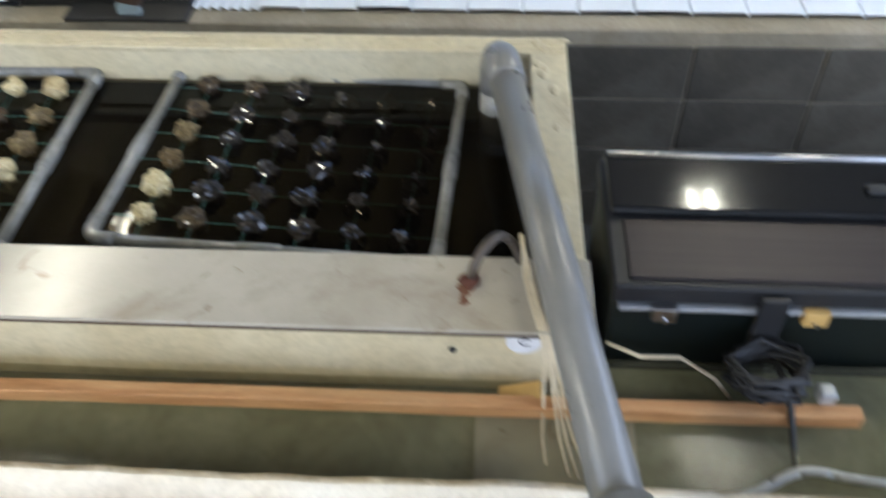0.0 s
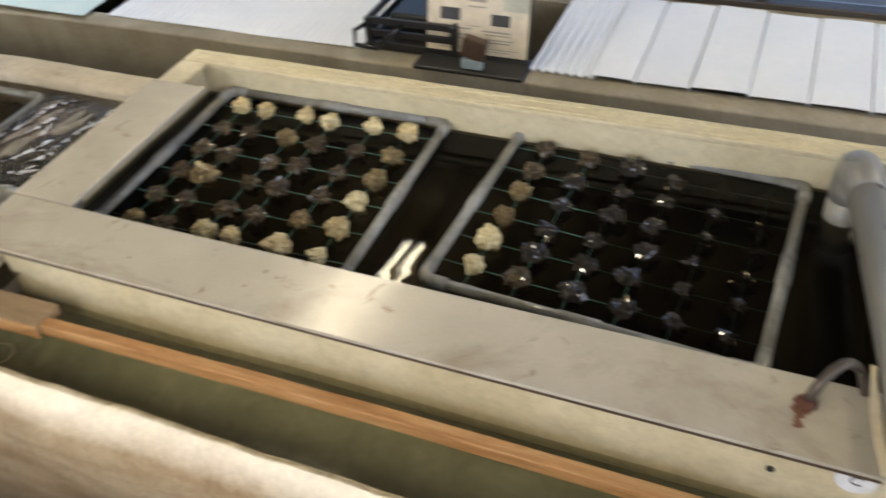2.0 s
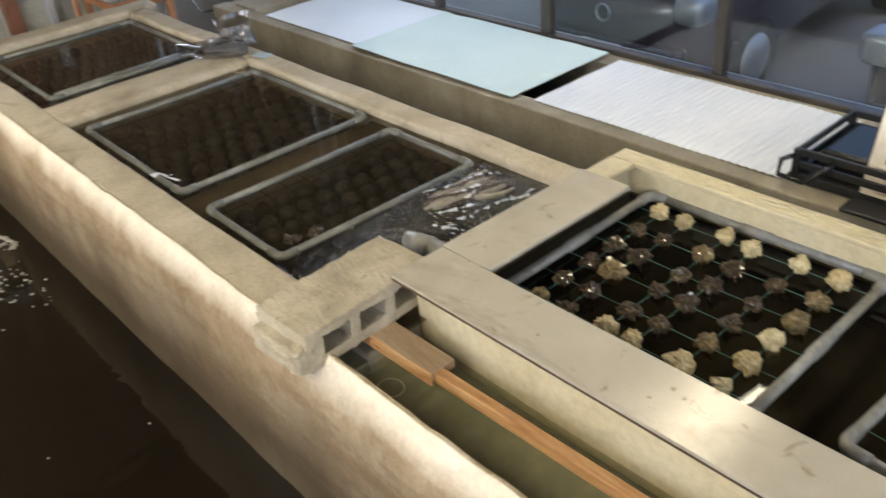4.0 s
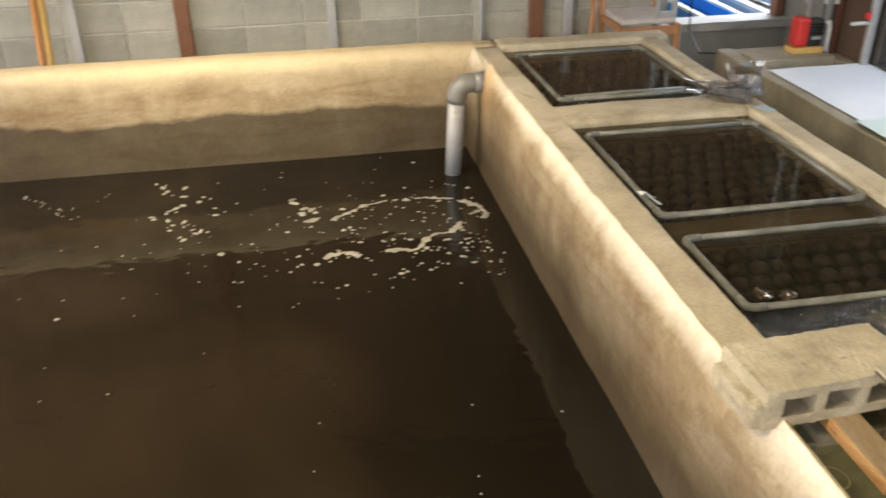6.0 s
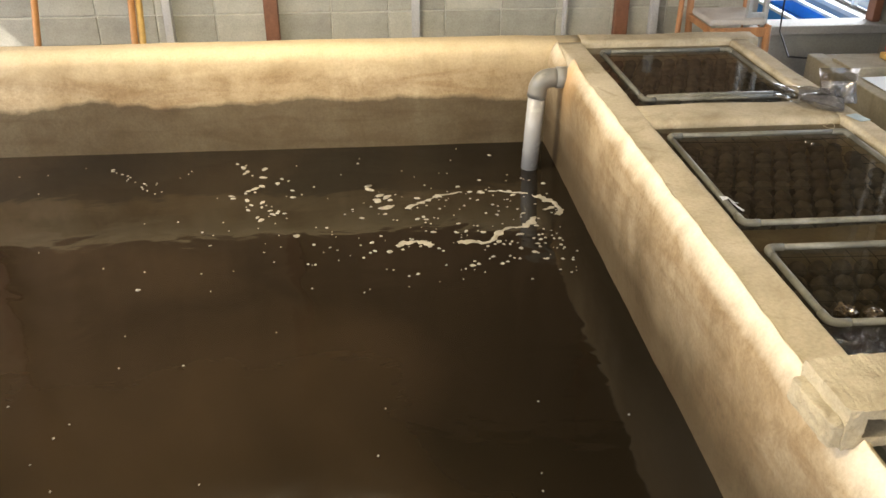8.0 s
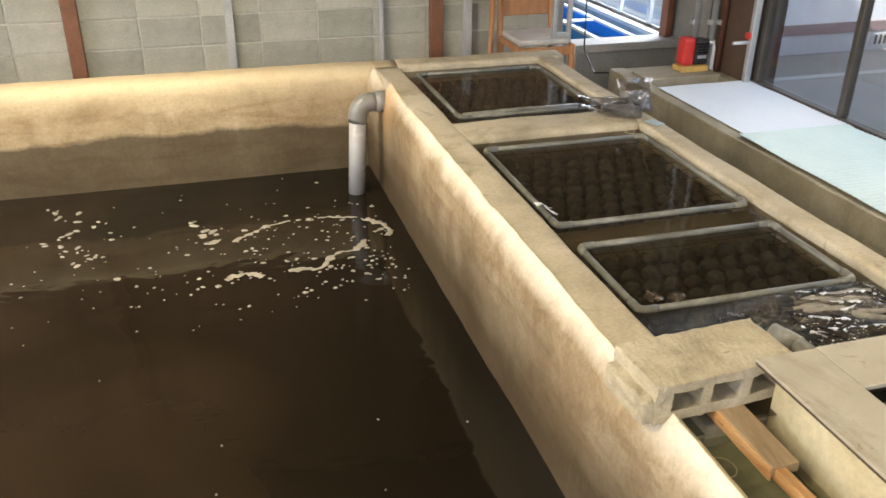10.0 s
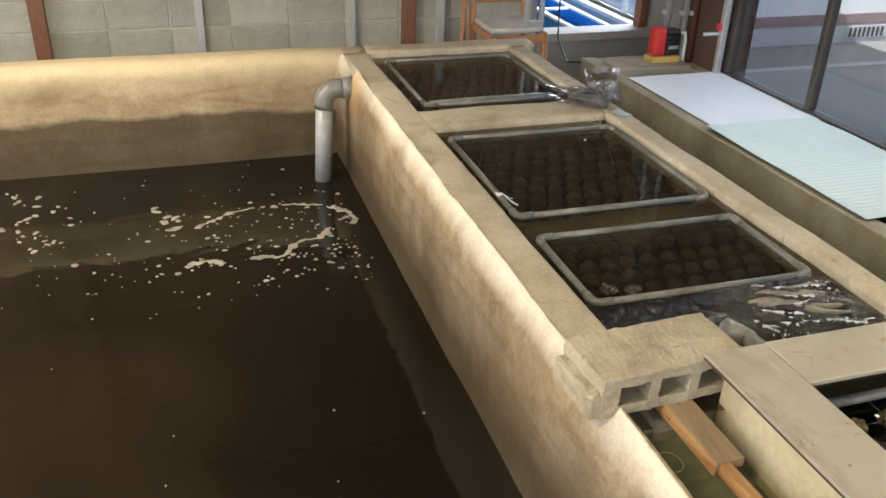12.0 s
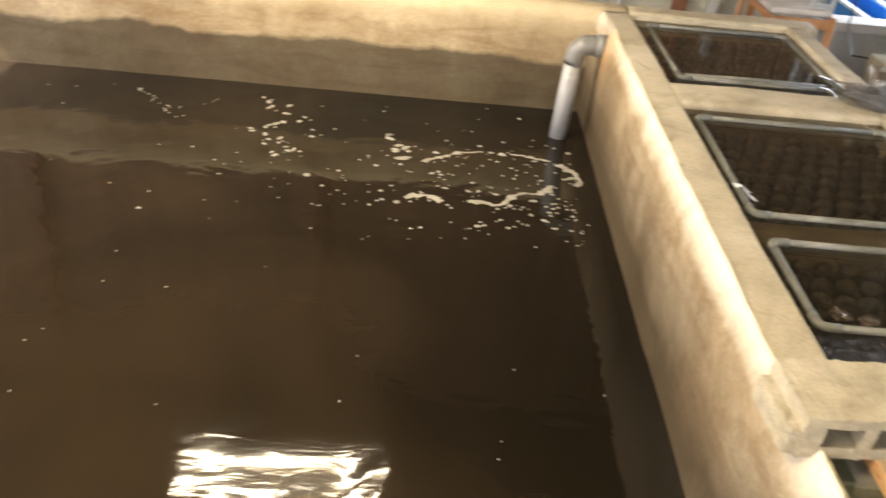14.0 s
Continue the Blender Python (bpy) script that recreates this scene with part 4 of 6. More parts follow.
def wooden_slat():
    t = thing("floating_wood_stick", 0.225, 0.06, -0.105, "long pine slat floating in the channel", "slat")
    bm = box(-0.020, 0.050, -0.235, 0.0, 0.040, 0.066, 0.002)
    for v in bm.verts:
        v.co.z += 0.10 * (v.co.y + 0.235) / 0.235 * 0.35
        v.co.x += -0.03 * (v.co.y + 0.235) / 0.235
    part("slat_head", bm, M_OLDWOOD, t, "weathered flat head of the stick")
    bm = box(-0.026, -0.021, -0.236, 0.001, 0.030, 0.064, 0.001)
    for v in bm.verts:
        v.co.z += 0.10 * (v.co.y + 0.235) / 0.235 * 0.35
        v.co.x += -0.03 * (v.co.y + 0.235) / 0.235
    part("head_edge", bm, M_WOOD, t, "bright split edge of the head")
    bm = box(-0.012, 0.016, -2.44, -0.228, 0.0, 0.032, 0.003)
    bmesh.ops.subdivide_edges(bm, edges=[e for e in bm.edges if e.calc_length() > 1], cuts=30)
    for v in bm.verts:
        k = -(v.co.y + 0.228) / 2.21
        v.co.x += 0.0 + 0.045 * k + 0.006 * math.sin(k * 5)
        v.co.z += 0.028 * (1 - k) + 0.002 * noise.noise(Vector((0, v.co.y * 6, 1)))
    part("slat_body", bm, M_WOOD, t)


wooden_slat()


def wedge():
    t = thing("wood_wedge", 0.283, -1.79, -0.118, "small pale wood wedge beside the tub", "wedge")
    bm = box(-0.02, 0.02, -0.04, 0.035, 0.0, 0.055, 0.004)
    for v in bm.verts:
        if v.co.y > 0:
            v.co.z *= 0.6
    part("wedge_body", bm, M_YELLOW, t)


wedge()


def inlet_pipe():
    """The thick grey pipe laid over the tub, turning down into its water."""
    t = thing("inlet_pipe", 1.0, -1.745, 0.155, "thick grey plastic pipe lying across the tub", "pipe")
    a, b = Vector((0.0, 0.0, 0.0)), Vector((-1.06, -0.162, 0.002))
    u = (b - a).normalized()
    part("pipe_body", tube((a + u * 0.06, b), 0.0355, 24), M_PVC, t, "", True)
    part("elbow", tube([a + u * 0.11, a + u * 0.105, a + u * 0.045] + arc(a + u * 0.045, a - u * 0.02, a - u * 0.02 + Vector((0, 0, -0.07)), 8) + [a - u * 0.02 + Vector((0, 0, -0.10))],
         0.045, 24, radii=[0.0355, 0.040, 0.040] + [0.040] * 9 + [0.040]), M_PVC, t, "", True)
    part("drop", tube([a - u * 0.02 + Vector((0, 0, -0.09)), a - u * 0.02 + Vector((0.0, 0.0, -0.24))], 0.039, 20), M_PVCOLD, t, "", True)
    part("collar", tube([b - u * 0.01, b - u * 0.009, b + u * 0.10, b + u * 0.101], 0.045, 24, radii=[0.0355, 0.045, 0.045, 0.036]), M_PVC, t, "", True)
    part("drop", tube([b + u * 0.06, b + u * 0.06 + Vector((0, 0, -0.155))], 0.036, 20), M_PVCOLD, t, "", True)


inlet_pipe()


M_DARKSTEEL = plain("tarnished_steel", (0.11, 0.09, 0.07), 0.4, 0.6)


def hook():
    t = thing("steel_hook", 0.372, -1.70, 0.1115, "rusty bent steel hook on the board", "hook")
    pts = [(0, 0, 0), (0.0, -0.004, 0.03), (0.012, -0.015, 0.055), (0.035, -0.035, 0.07), (0.055, -0.055, 0.06), (0.06, -0.075, 0.03), (0.05, -0.085, -0.0)]
    part("hook_wire", tube([p for q, r_, s_ in zip(pts, pts[1:], pts[2:]) for p in arc((Vector(q) + Vector(r_)) / 2, r_, (Vector(r_) + Vector(s_)) / 2, 4)] + [pts[-1]], 0.0085, 12), M_DARKSTEEL, t, "", True)
    bm = bmesh.new()
    bmesh.ops.create_icosphere(bm, subdivisions=2, radius=0.017)
    for v in bm.verts:
        v.co *= 1 + 0.35 * noise.noise(v.co * 90)
        v.co.z = max(0.0, v.co.z * 0.8 + 0.004)
    part("rust_lump", bm, M_RUST, t, "crumbling rust at the foot", True)
    s = thing("string_bundle", 0.425, -1.785, 0.15, "pale strings hanging from the steel hook", "string")
    rnd = random.Random(8)
    for k in range(7):
        o = rnd.uniform(-.007, .007)
        e = rnd.uniform(0.0, 0.10)
        part("string", tube([(0.012, o * 0.3, 0.014), (-0.01, -0.004 + o * .4, 0.0), (-0.05, -0.012 + o, -0.02), (-0.10, -0.022 + o, -0.028), (-0.148, -0.034 + o, -0.033), (-0.164, -0.042 + o * 1.2, -0.05), (-0.170, -0.052 + o * 1.6, -0.10), (-0.178 - 0.1 * e, -0.062 + o * 3 - 0.3 * e, -0.235), (-0.21 - 0.3 * e, -0.066 + o * 4 - 0.4 * e, -0.252), (-0.25 - 0.8 * e, -0.075 + o * 5 - 0.5 * e, -0.2535)], 0.0024, 6), M_STRING, s, "", True)

hook()


def outflow_pipe():
    """The bent pipe that lets the trough's water down into the tank."""
    t = thing("outflow_pipe", 0.0, 2.875, -0.075, "grey plastic elbow and pipe draining into the tank", "pipe")
    part("flange", tube([(0.03, 0, 0), (-0.035, 0, 0), (-0.036, 0, 0)], 0.056, 24, radii=[0.056, 0.056, 0.049]), M_PVC, t, "", True)
    part("elbow", tube([(-0.03, 0, 0)] + arc((-0.055, 0, 0), (-0.125, 0.0, 0.0), (-0.130, 0.0, -0.075), 10) + [(-0.132, 0, -0.10), (-0.1325, 0, -0.101)], 0.05, 24, radii=[0.05] * 12 + [0.051, 0.045]), M_PVC, t, "", True)
    part("pipe_body", tube([(-0.131, 0, -0.09), (-0.150, 0.01, -0.54)], 0.045, 24), M_PVCLIGHT, t, "clean pale grey pipe", True)


outflow_pipe()


def spout():
    t = thing("spout_pipe", 0.51, 0.0, 0.0, "short grey pipe pouring water into the trough", "pipe")
    part("pipe_body", tube([(0.02, -0.04, 0.022), (0.0, 0.19, 0.012)], 0.024, 18), M_PVCOLD, t, "", True)
    part("collar", tube([(0.002, 0.165, 0.012), (0.002, 0.166, 0.012), (-0.008, 0.25, 0.004), (-0.008, 0.251, 0.004), (-0.007, 0.235, 0.005)], 0.029, 18, radii=[0.024, 0.0285, 0.0285, 0.025, 0.021]), M_PVCOLD, t, "", True)


spout()


def churn():
    """Ridges of water rolling away from the spout in a fan, with froth along their crests."""
    nx, ny = 230, 110
    x0, x1, y0, y1 = 0.19, 1.027, 0.172, 0.500

    def height(x, y):
        u, v = (x - x0) / (x1 - x0), (y - y0) / (y1 - y0)
        fade = max(0.06, min(1, 5 * (u - 0.33))) * min(1, 10 * (1 - u)) * min(1, 6 * (1 - v))
        dx, dy = x - 0.42, y - 0.47
        r, a = math.hypot(dx, dy), math.atan2(dy, dx)
        near = max(0, 1 - r / 0.5)
        wob = 0.25 * noise.noise(Vector((r * 9, a * 2, 3)))
        n1 = noise.noise(Vector((a * 8 + wob * 3, r * 2.6, 1.0)))
        n2 = noise.noise(Vector((a * 22 + wob * 5, r * 6, 5.0)))
        n3 = noise.noise(Vector((x * 60, y * 60, 2.0)))
        crest = (1 - abs(n1)) ** 5
        fine = (1 - abs(n2)) ** 5
        n4 = noise.noise(Vector((a * 40 + wob * 6, r * 22, 9.0)))
        return fade * (0.022 * crest * (1.2 - near) + 0.010 * fine * (0.25 + near) + 0.007 * n3 * near + 0.006 * n4 * (0.3 + near)), fade * (0.75 * crest * crest * (1.15 - near) + (0.15 + 0.9 * near) * fine * fine + 0.35 * n3 + 0.25 * n4)

    bm, fr = bmesh.new(), bmesh.new()
    vs, fs, froth = [], [], []
    for j in range(ny + 1):
        row, frow, val = [], [], []
        for i in range(nx + 1):
            x, y = x0 + (x1 - x0) * i / nx, y0 + (y1 - y0) * j / ny
            h, f = height(x, y)
            row.append(bm.verts.new((x, y, WATER_T + 0.002 + h)))
            frow.append(Vector((x, y, WATER_T + 0.0032 + h)))
            val.append(f)
        vs.append(row)
        fs.append(frow)
        froth.append(val)
    for j in range(ny):
        for i in range(nx):
            bm.faces.new((vs[j][i], vs[j][i + 1], vs[j + 1][i + 1], vs[j + 1][i]))
            if froth[j][i] + froth[j + 1][i + 1] > 1.42:
                fr.faces.new([fr.verts.new(fs[q][p]) for p, q in ((i, j), (i + 1, j), (i + 1, j + 1), (i, j + 1))])
    bmesh.ops.remove_doubles(fr, verts=fr.verts, dist=0.0002)
    # long smooth ridges of froth fanning out towards the outer rim
    rnd = random.Random(21)
    for k in range(9):
        a = -0.42 + 0.085 * k + rnd.uniform(-.02, .02)
        r0, r1 = 0.10 + 0.02 * (k % 3) + rnd.uniform(0, .04), 0.36 + rnd.uniform(-.03, .06)
        pts, radii = [], []
        for q in range(15):
            r = r0 + (r1 - r0) * q / 14
            b = a + 0.10 * math.sin(q * 0.5 + k) * q / 14
            x, y = 0.58 + r * math.cos(b), 0.40 + 0.55 * r * math.sin(b) - 0.05 * (q / 14) ** 2
            if x < 0.985 and 0.19 < y < 0.492:
                pts.append((x, y, WATER_T + 0.006))
                radii.append((0.006 + 0.008 * math.sin(math.pi * min(1, q / 13)) ** 0.6) * (1 + 0.3 * noise.noise(Vector((q * 0.7, k * 3.0, 0)))))
        if len(pts) > 5:
            tagged(part("froth_ridge", tube(pts, 0.01, 10, True, radii=radii), M_RIDGE, None, "", True), "smooth grey-brown ridge of froth on the churned water", "froth", "ridges of froth", "structure")
    tagged(part("churning_water", bm, M_CHURN, None, "", True), "rippled water under the pouring spout", "water", "", "structure")
    tagged(part("froth", fr, M_FROTH, None, "", True), "white froth on the churned water", "froth", "", "stuff")


churn()


def blob(bm, cx, cy, z, r, seed, squash=1.0, turn=0.0, h=0.003):
    n = 12
    low, high = [], []
    for k in range(n):
        a = 2 * math.pi * k / n
        q = r * (1 + 0.5 * noise.noise(Vector((math.cos(a) * 1.3 + seed, math.sin(a) * 1.3, seed * 0.7))))
        x, y = q * math.cos(a), q * math.sin(a) * squash
        x, y = x * math.cos(turn) - y * math.sin(turn), x * math.sin(turn) + y * math.cos(turn)
        low.append(bm.verts.new((cx + x, cy + y, z)))
        high.append(bm.verts.new((cx + x * 0.7, cy + y * 0.7, z + h)))
    bm.faces.new(high)
    for k in range(n):
        bm.faces.new((low[k], low[(k + 1) % n], high[(k + 1) % n], high[k]))


def ribbon(bm, pts, width, seed, z):
    """A ragged band of foam along a path, torn where the noise is low."""
    low = []
    for k, (x, y) in enumerate(pts):
        a, c = Vector(pts[max(0, k - 1)]), Vector(pts[min(len(pts) - 1, k + 1)])
        d = (c - a).normalized()
        nrm = Vector((-d.y, d.x))
        w1 = width * max(0.0, 0.55 + 1.1 * noise.noise(Vector((k * 0.13, seed, 0))) + 0.8 * noise.noise(Vector((k * 0.5, seed, 3))))
        w2 = width * max(0.0, 0.55 + 1.1 * noise.noise(Vector((k * 0.12, seed, 7))) + 0.8 * noise.noise(Vector((k * 0.55, seed, 9))))
        p = Vector((x, y)) + nrm * 0.012 * noise.noise(Vector((k * 0.2, seed, 5)))
        low.append((p + nrm * w1, p - nrm * w2, w1 + w2))
    for (a1, a2, wa), (b1, b2, wb) in zip(low, low[1:]):
        if min(wa, wb) > 0.25 * width:
            q = [(a1, z), ((a1 + a2) / 2, z + 0.003), ((b1 + b2) / 2, z + 0.003), (b1, z)]
            bm.faces.new([bm.verts.new((p.x, p.y, h)) for p, h in q])
            q = [((a1 + a2) / 2, z + 0.003), (a2, z), (b2, z), ((b1 + b2) / 2, z + 0.003)]
            bm.faces.new([bm.verts.new((p.x, p.y, h)) for p, h in q])


def foam():
    bm = bmesh.new()
    rnd = random.Random(11)
    z = WATER_TANK + 0.001
    for k in range(230):
        x = -0.10 - abs(rnd.gauss(0, 1)) * 0.85
        y = 2.25 + rnd.gauss(0, 0.36)
        if x < -3.0 or y > 3.2 or y < 1.72 + 0.1 * math.sin(x * 3):
            continue
        blob(bm, x, y, z, rnd.choice((.003, .004, .005, .006, .008, .013)) * rnd.uniform(.7, 1.2), k * 1.7, rnd.uniform(.45, 1), rnd.uniform(-.5, .5))
    for k in range(60):
        blob(bm, rnd.uniform(-3.2, -0.1), rnd.uniform(-0.2, 3.2), z, rnd.uniform(.003, .005), k * 2.7, rnd.uniform(.6, 1), rnd.uniform(0, 3))
    # the torn ring that the outflow drives round, and loose bands drifting off it
    ring = [(-0.46 + 0.37 * math.cos(a), 2.36 + 0.24 * math.sin(a)) for a in (math.pi * (0.95 - 1.05 * k / 90) for k in range(90))]
    ribbon(bm, ring[2:24], 0.026, 1.3, z)
    ribbon(bm, ring[20:70], 0.016, 3.3, z)
    ribbon(bm, ring[62:90], 0.024, 7.7, z)
    ribbon(bm, [(-0.11 - 0.0105 * k, 2.38 - 0.34 * math.sin(k / 50 * 1.5) + 0.02 * math.sin(k * 0.3)) for k in range(50)], 0.027, 6.6, z)
    ribbon(bm, [(-0.74 - 0.008 * k, 2.03 + 0.05 * math.sin(k * .13)) for k in range(22)], 0.024, 8.2, z)
    for k in range(9):
        blob(bm, -0.98 + rnd.gauss(0, .05), 2.60 + rnd.gauss(0, .10), z, rnd.uniform(.012, .034), k * 2.3, 0.6, rnd.uniform(0, 3))
    for k in range(34):
        blob(bm, -0.30 + rnd.gauss(0, .16), 1.98 + rnd.gauss(0, .09), z, rnd.uniform(.004, .011), k * 3.1, 0.7, rnd.uniform(0, 3))
    for k in range(26):
        blob(bm, -1.60 + 0.09 * math.sin(k * .5) + rnd.gauss(0, .04), 2.36 + k * 0.028, z, rnd.uniform(.008, .026), k * 1.1, 0.55, rnd.uniform(0, 3))
    for k in range(16):
        blob(bm, -2.12 - 0.018 * k + rnd.gauss(0, .02), 2.70 + k * 0.022, z, rnd.uniform(.005, .012), k * 1.7, 0.5, rnd.uniform(0, 3))
    tagged(part("foam", bm, M_FOAM), "flecks and ribbons of pale foam on the tank water", "foam", "", "stuff")


foam()



# ---- along the windows ----
def ribbed_sheet(y0, y1, x0, x1, z, pitch, depth, material, label, flat=0.0, sag=0.0, seed=0):
    """A thin ribbed plastic sheet lying across the bench; its ribs run towards the window."""
    t = thing("roofing_sheet", (x0 + x1) / 2, (y0 + y1) / 2, z, label, "roofing sheet", "sheets on the bench")
    rnd = random.Random(seed)
    bm = bmesh.new()
    hy, hx = (y1 - y0) / 2, (x1 - x0) / 2
    ys, zs = [], []
    if flat:
        y, k = -hy, 0
        while y < hy - 0.02:
            w = min(pitch, hy - y)
            up = flat * (k % 2) + (0.004 if k % 5 == 2 else 0)
            ys += [y, y + w * 0.02, y + w * 0.5, y + w * 0.96, y + w * 0.985]
            zs += [up, up + 0.012, up + 0.013, up + 0.012, up]
            y += w
            k += 1
    else:
        n = int((y1 - y0) / pitch * 6)
        ys = [-hy + 2 * hy * k / n for k in range(n + 1)]
        zs = [depth * (0.5 + 0.5 * math.cos(2 * math.pi * (v + hy) / pitch)) for v in ys]
    cols = 10
    rows = []
    for v, h in zip(ys, zs):
        end = hx + (0.045 * noise.noise(Vector((math.floor(v / pitch) * 1.7, seed, 0))) if flat else 0.012 * noise.noise(Vector((v * 5, seed, 0))))
        rows.append([bm.verts.new((-hx + (end + hx) * c / cols, v, h + sag * math.sin(math.pi * c / cols) + 0.004 * noise.noise(Vector((c * .4, v * 3, seed))))) for c in range(cols + 1)])
    for a, b in zip(rows, rows[1:]):
        for c in range(cols):
            bm.faces.new((a[c], a[c + 1], b[c + 1], b[c]))
    geo = bmesh.ops.extrude_face_region(bm, geom=bm.faces[:])
    for v in geo["geom"]:
        if isinstance(v, bmesh.types.BMVert):
            v.co.z -= 0.002
    part("sheet_body", bm, material, t)
    return t


SX0, SX1 = 1.775, 2.36
ribbed_sheet(2.17, 3.12, SX0, SX1 + 0.05, BZ + 0.004, 0.032, 0.0035, M_BLUESHEET, "pale blue ribbed plastic sheet on the bench", seed=1)
ribbed_sheet(1.05, 2.20, SX0 - 0.045, SX1 + 0.03, BZ + 0.013, 0.032, 0.003, M_GREENSHEET, "pale green ribbed plastic sheet on the bench", seed=2)
ribbed_sheet(-0.16, 0.97, SX0, SX1, BZ + 0.004, 0.032, 0.0045, M_WHITESHEET, "white ribbed plastic sheet on the bench", seed=3)
ribbed_sheet(-1.01, -0.79, SX0, SX1, BZ + 0.004, 0.032, 0.012, M_WHITESHEET, "white corrugated plastic sheet on the bench", seed=4)
ribbed_sheet(-4.4, -0.99, SX0, SX1 - 0.02, BZ + 0.006, 0.172, 0.012, M_WHITESHEET, "white panelled sheet with raised strips on the bench", flat=0.002, seed=5)


def window_wall():
    WX = 2.44
    w = tagged(new("window_1"), "dark framed shop windows facing the parking lot", "window", "", "structure")
    edges = [(-5.3, .08), (-3.0, .05), (-2.2, .10), (-1.44, .045), (-0.45, .045), (0.5, .045), (1.48, .06), (2.30, .04), (3.06, .045)]
    for y, wd in edges:
        part("post", box(WX - 0.028, WX + 0.028, y - wd / 2, y + wd / 2, -0.18, 1.04, 0.006), M_FRAME, w)
    part("rail", box(WX - 0.03, WX + 0.03, -5.4, 3.10, -0.215, -0.181, 0.004), M_FRAME, w, "dark bottom rail")
    part("rail", box(WX - 0.045, WX + 0.045, -5.4, 3.10, 0.98, 1.045, 0.006), M_FRAME, w, "dark top rail")
    part("sill", box(WX + 0.033, WX + 0.08, -5.4, 3.10, -0.23, -0.20, 0.003), M_ALU, w, "aluminium outer sill")
    for (a, wa), (b, wb) in zip(edges, edges[1:]):
        p = part("pane", box(WX - 0.003, WX + 0.003, a + wa / 2, b - wb / 2, -0.18, 0.98), M_GLASS, w)
        p.visible_shadow = False
    part("jamb", box(WX - 0.09, WX - 0.05, 3.075, 3.11, -0.2, 1.04, 0.004), M_ALU, w, "grey aluminium jamb")


window_wall()


def leaflet_stand():
    t = thing("leaflet_stand", 1.745, -0.595, BZ + 0.004, "black stand holding a cream printed sheet", "leaflet stand")
    part("tray", box(-0.055, 0.075, -0.195, 0.195, 0.0, 0.014, 0.005), M_BLACKM, t, "black tray foot")
    lean = pose(0.035, 0, 0.012, 0, 16, 0)

    def leaned(name, bm, material, label="", parent=t):
        bmesh.ops.transform(bm, matrix=lean, verts=bm.verts)
        return part(name, bm, material, parent, label)

    leaned("back_plate", box(0.004, 0.010, -0.185, 0.185, 0.0, 0.50, 0.001), M_BLACKM)
    paper = leaned("paper", box(0.0, 0.0035, -0.178, 0.178, 0.02, 0.50), M_PAPER, "cream sheet with small pictures and printed lines")
    for y0, y1, z0, z1, ink in ((0.06, 0.13, .125, .165, M_INK), (-0.115, -0.05, .118, .155, M_INK), (-0.03, 0.03, .19, .225, M_INKGREY), (0.02, 0.12, .098, .103, M_INKGREY), (-0.12, -0.02, .095, .100, M_INKGREY),
                                (-0.12, -0.03, .085, .089, M_INKGREY), (0.04, 0.12, .078, .082, M_INKGREY), (0.04, 0.10, .066, .070, M_INKGREY), (-0.03, 0.03, .172, .177, M_INKGREY), (-0.12, -0.04, .060, .064, M_INKGREY),
                                (-0.15, 0.15, .040, .042, M_INKGREY), (-0.022, 0.036, .218, .250, M_PRINTORANGE), (0.042, 0.062, .218, .250, M_PRINTORANGE), (-0.115, -0.032, .219, .247, M_INKGREY), (0.068, 0.139, .246, .285, M_INKGREY), (-0.022, 0.034, .256, .290, M_INK), (-0.10, -0.04, .258, .282, M_INKGREY),
                                (-0.12, 0.13, .032, .0335, M_INKGREY), (-0.13, -0.03, .070, .073, M_INKGREY), (-0.02, 0.03, .110, .112, M_INKGREY), (0.0, 0.002, .225, .256, M_INK), (0.05, 0.13, .31, .34, M_INK), (-0.12, -0.04, .31, .34, M_INKGREY), (-0.10, 0.10, .35, .36, M_INKGREY), (-0.10, 0.10, .39, .42, M_INK)):
        leaned("print", box(-0.0012, 0.0002, y0, y1, z0, z1), ink, "", paper)
    leaned("cover", box(-0.003, -0.0016, -0.178, -0.09, 0.17, 0.50), M_GLASS, "clear cover reflecting the window")
    c = thing("paper_clip", 1.715, -0.61, BZ + 0.022, "dark spring clip with a pale blue base", "clip")
    part("clip_base", box(-0.012, 0.012, -0.036, 0.036, 0.0, 0.035, 0.003), M_TAPE, c, "pale blue base")
    bm = box(-0.012, 0.02, -0.042, 0.04, 0.036, 0.11, 0.006)
    bmesh.ops.rotate(bm, cent=(0, 0, 0.04), matrix=Matrix.Rotation(0.25, 3, 'X'), verts=bm.verts)
    part("clip_jaw", bm, M_BROWN, c, "dark jaw")


leaflet_stand()


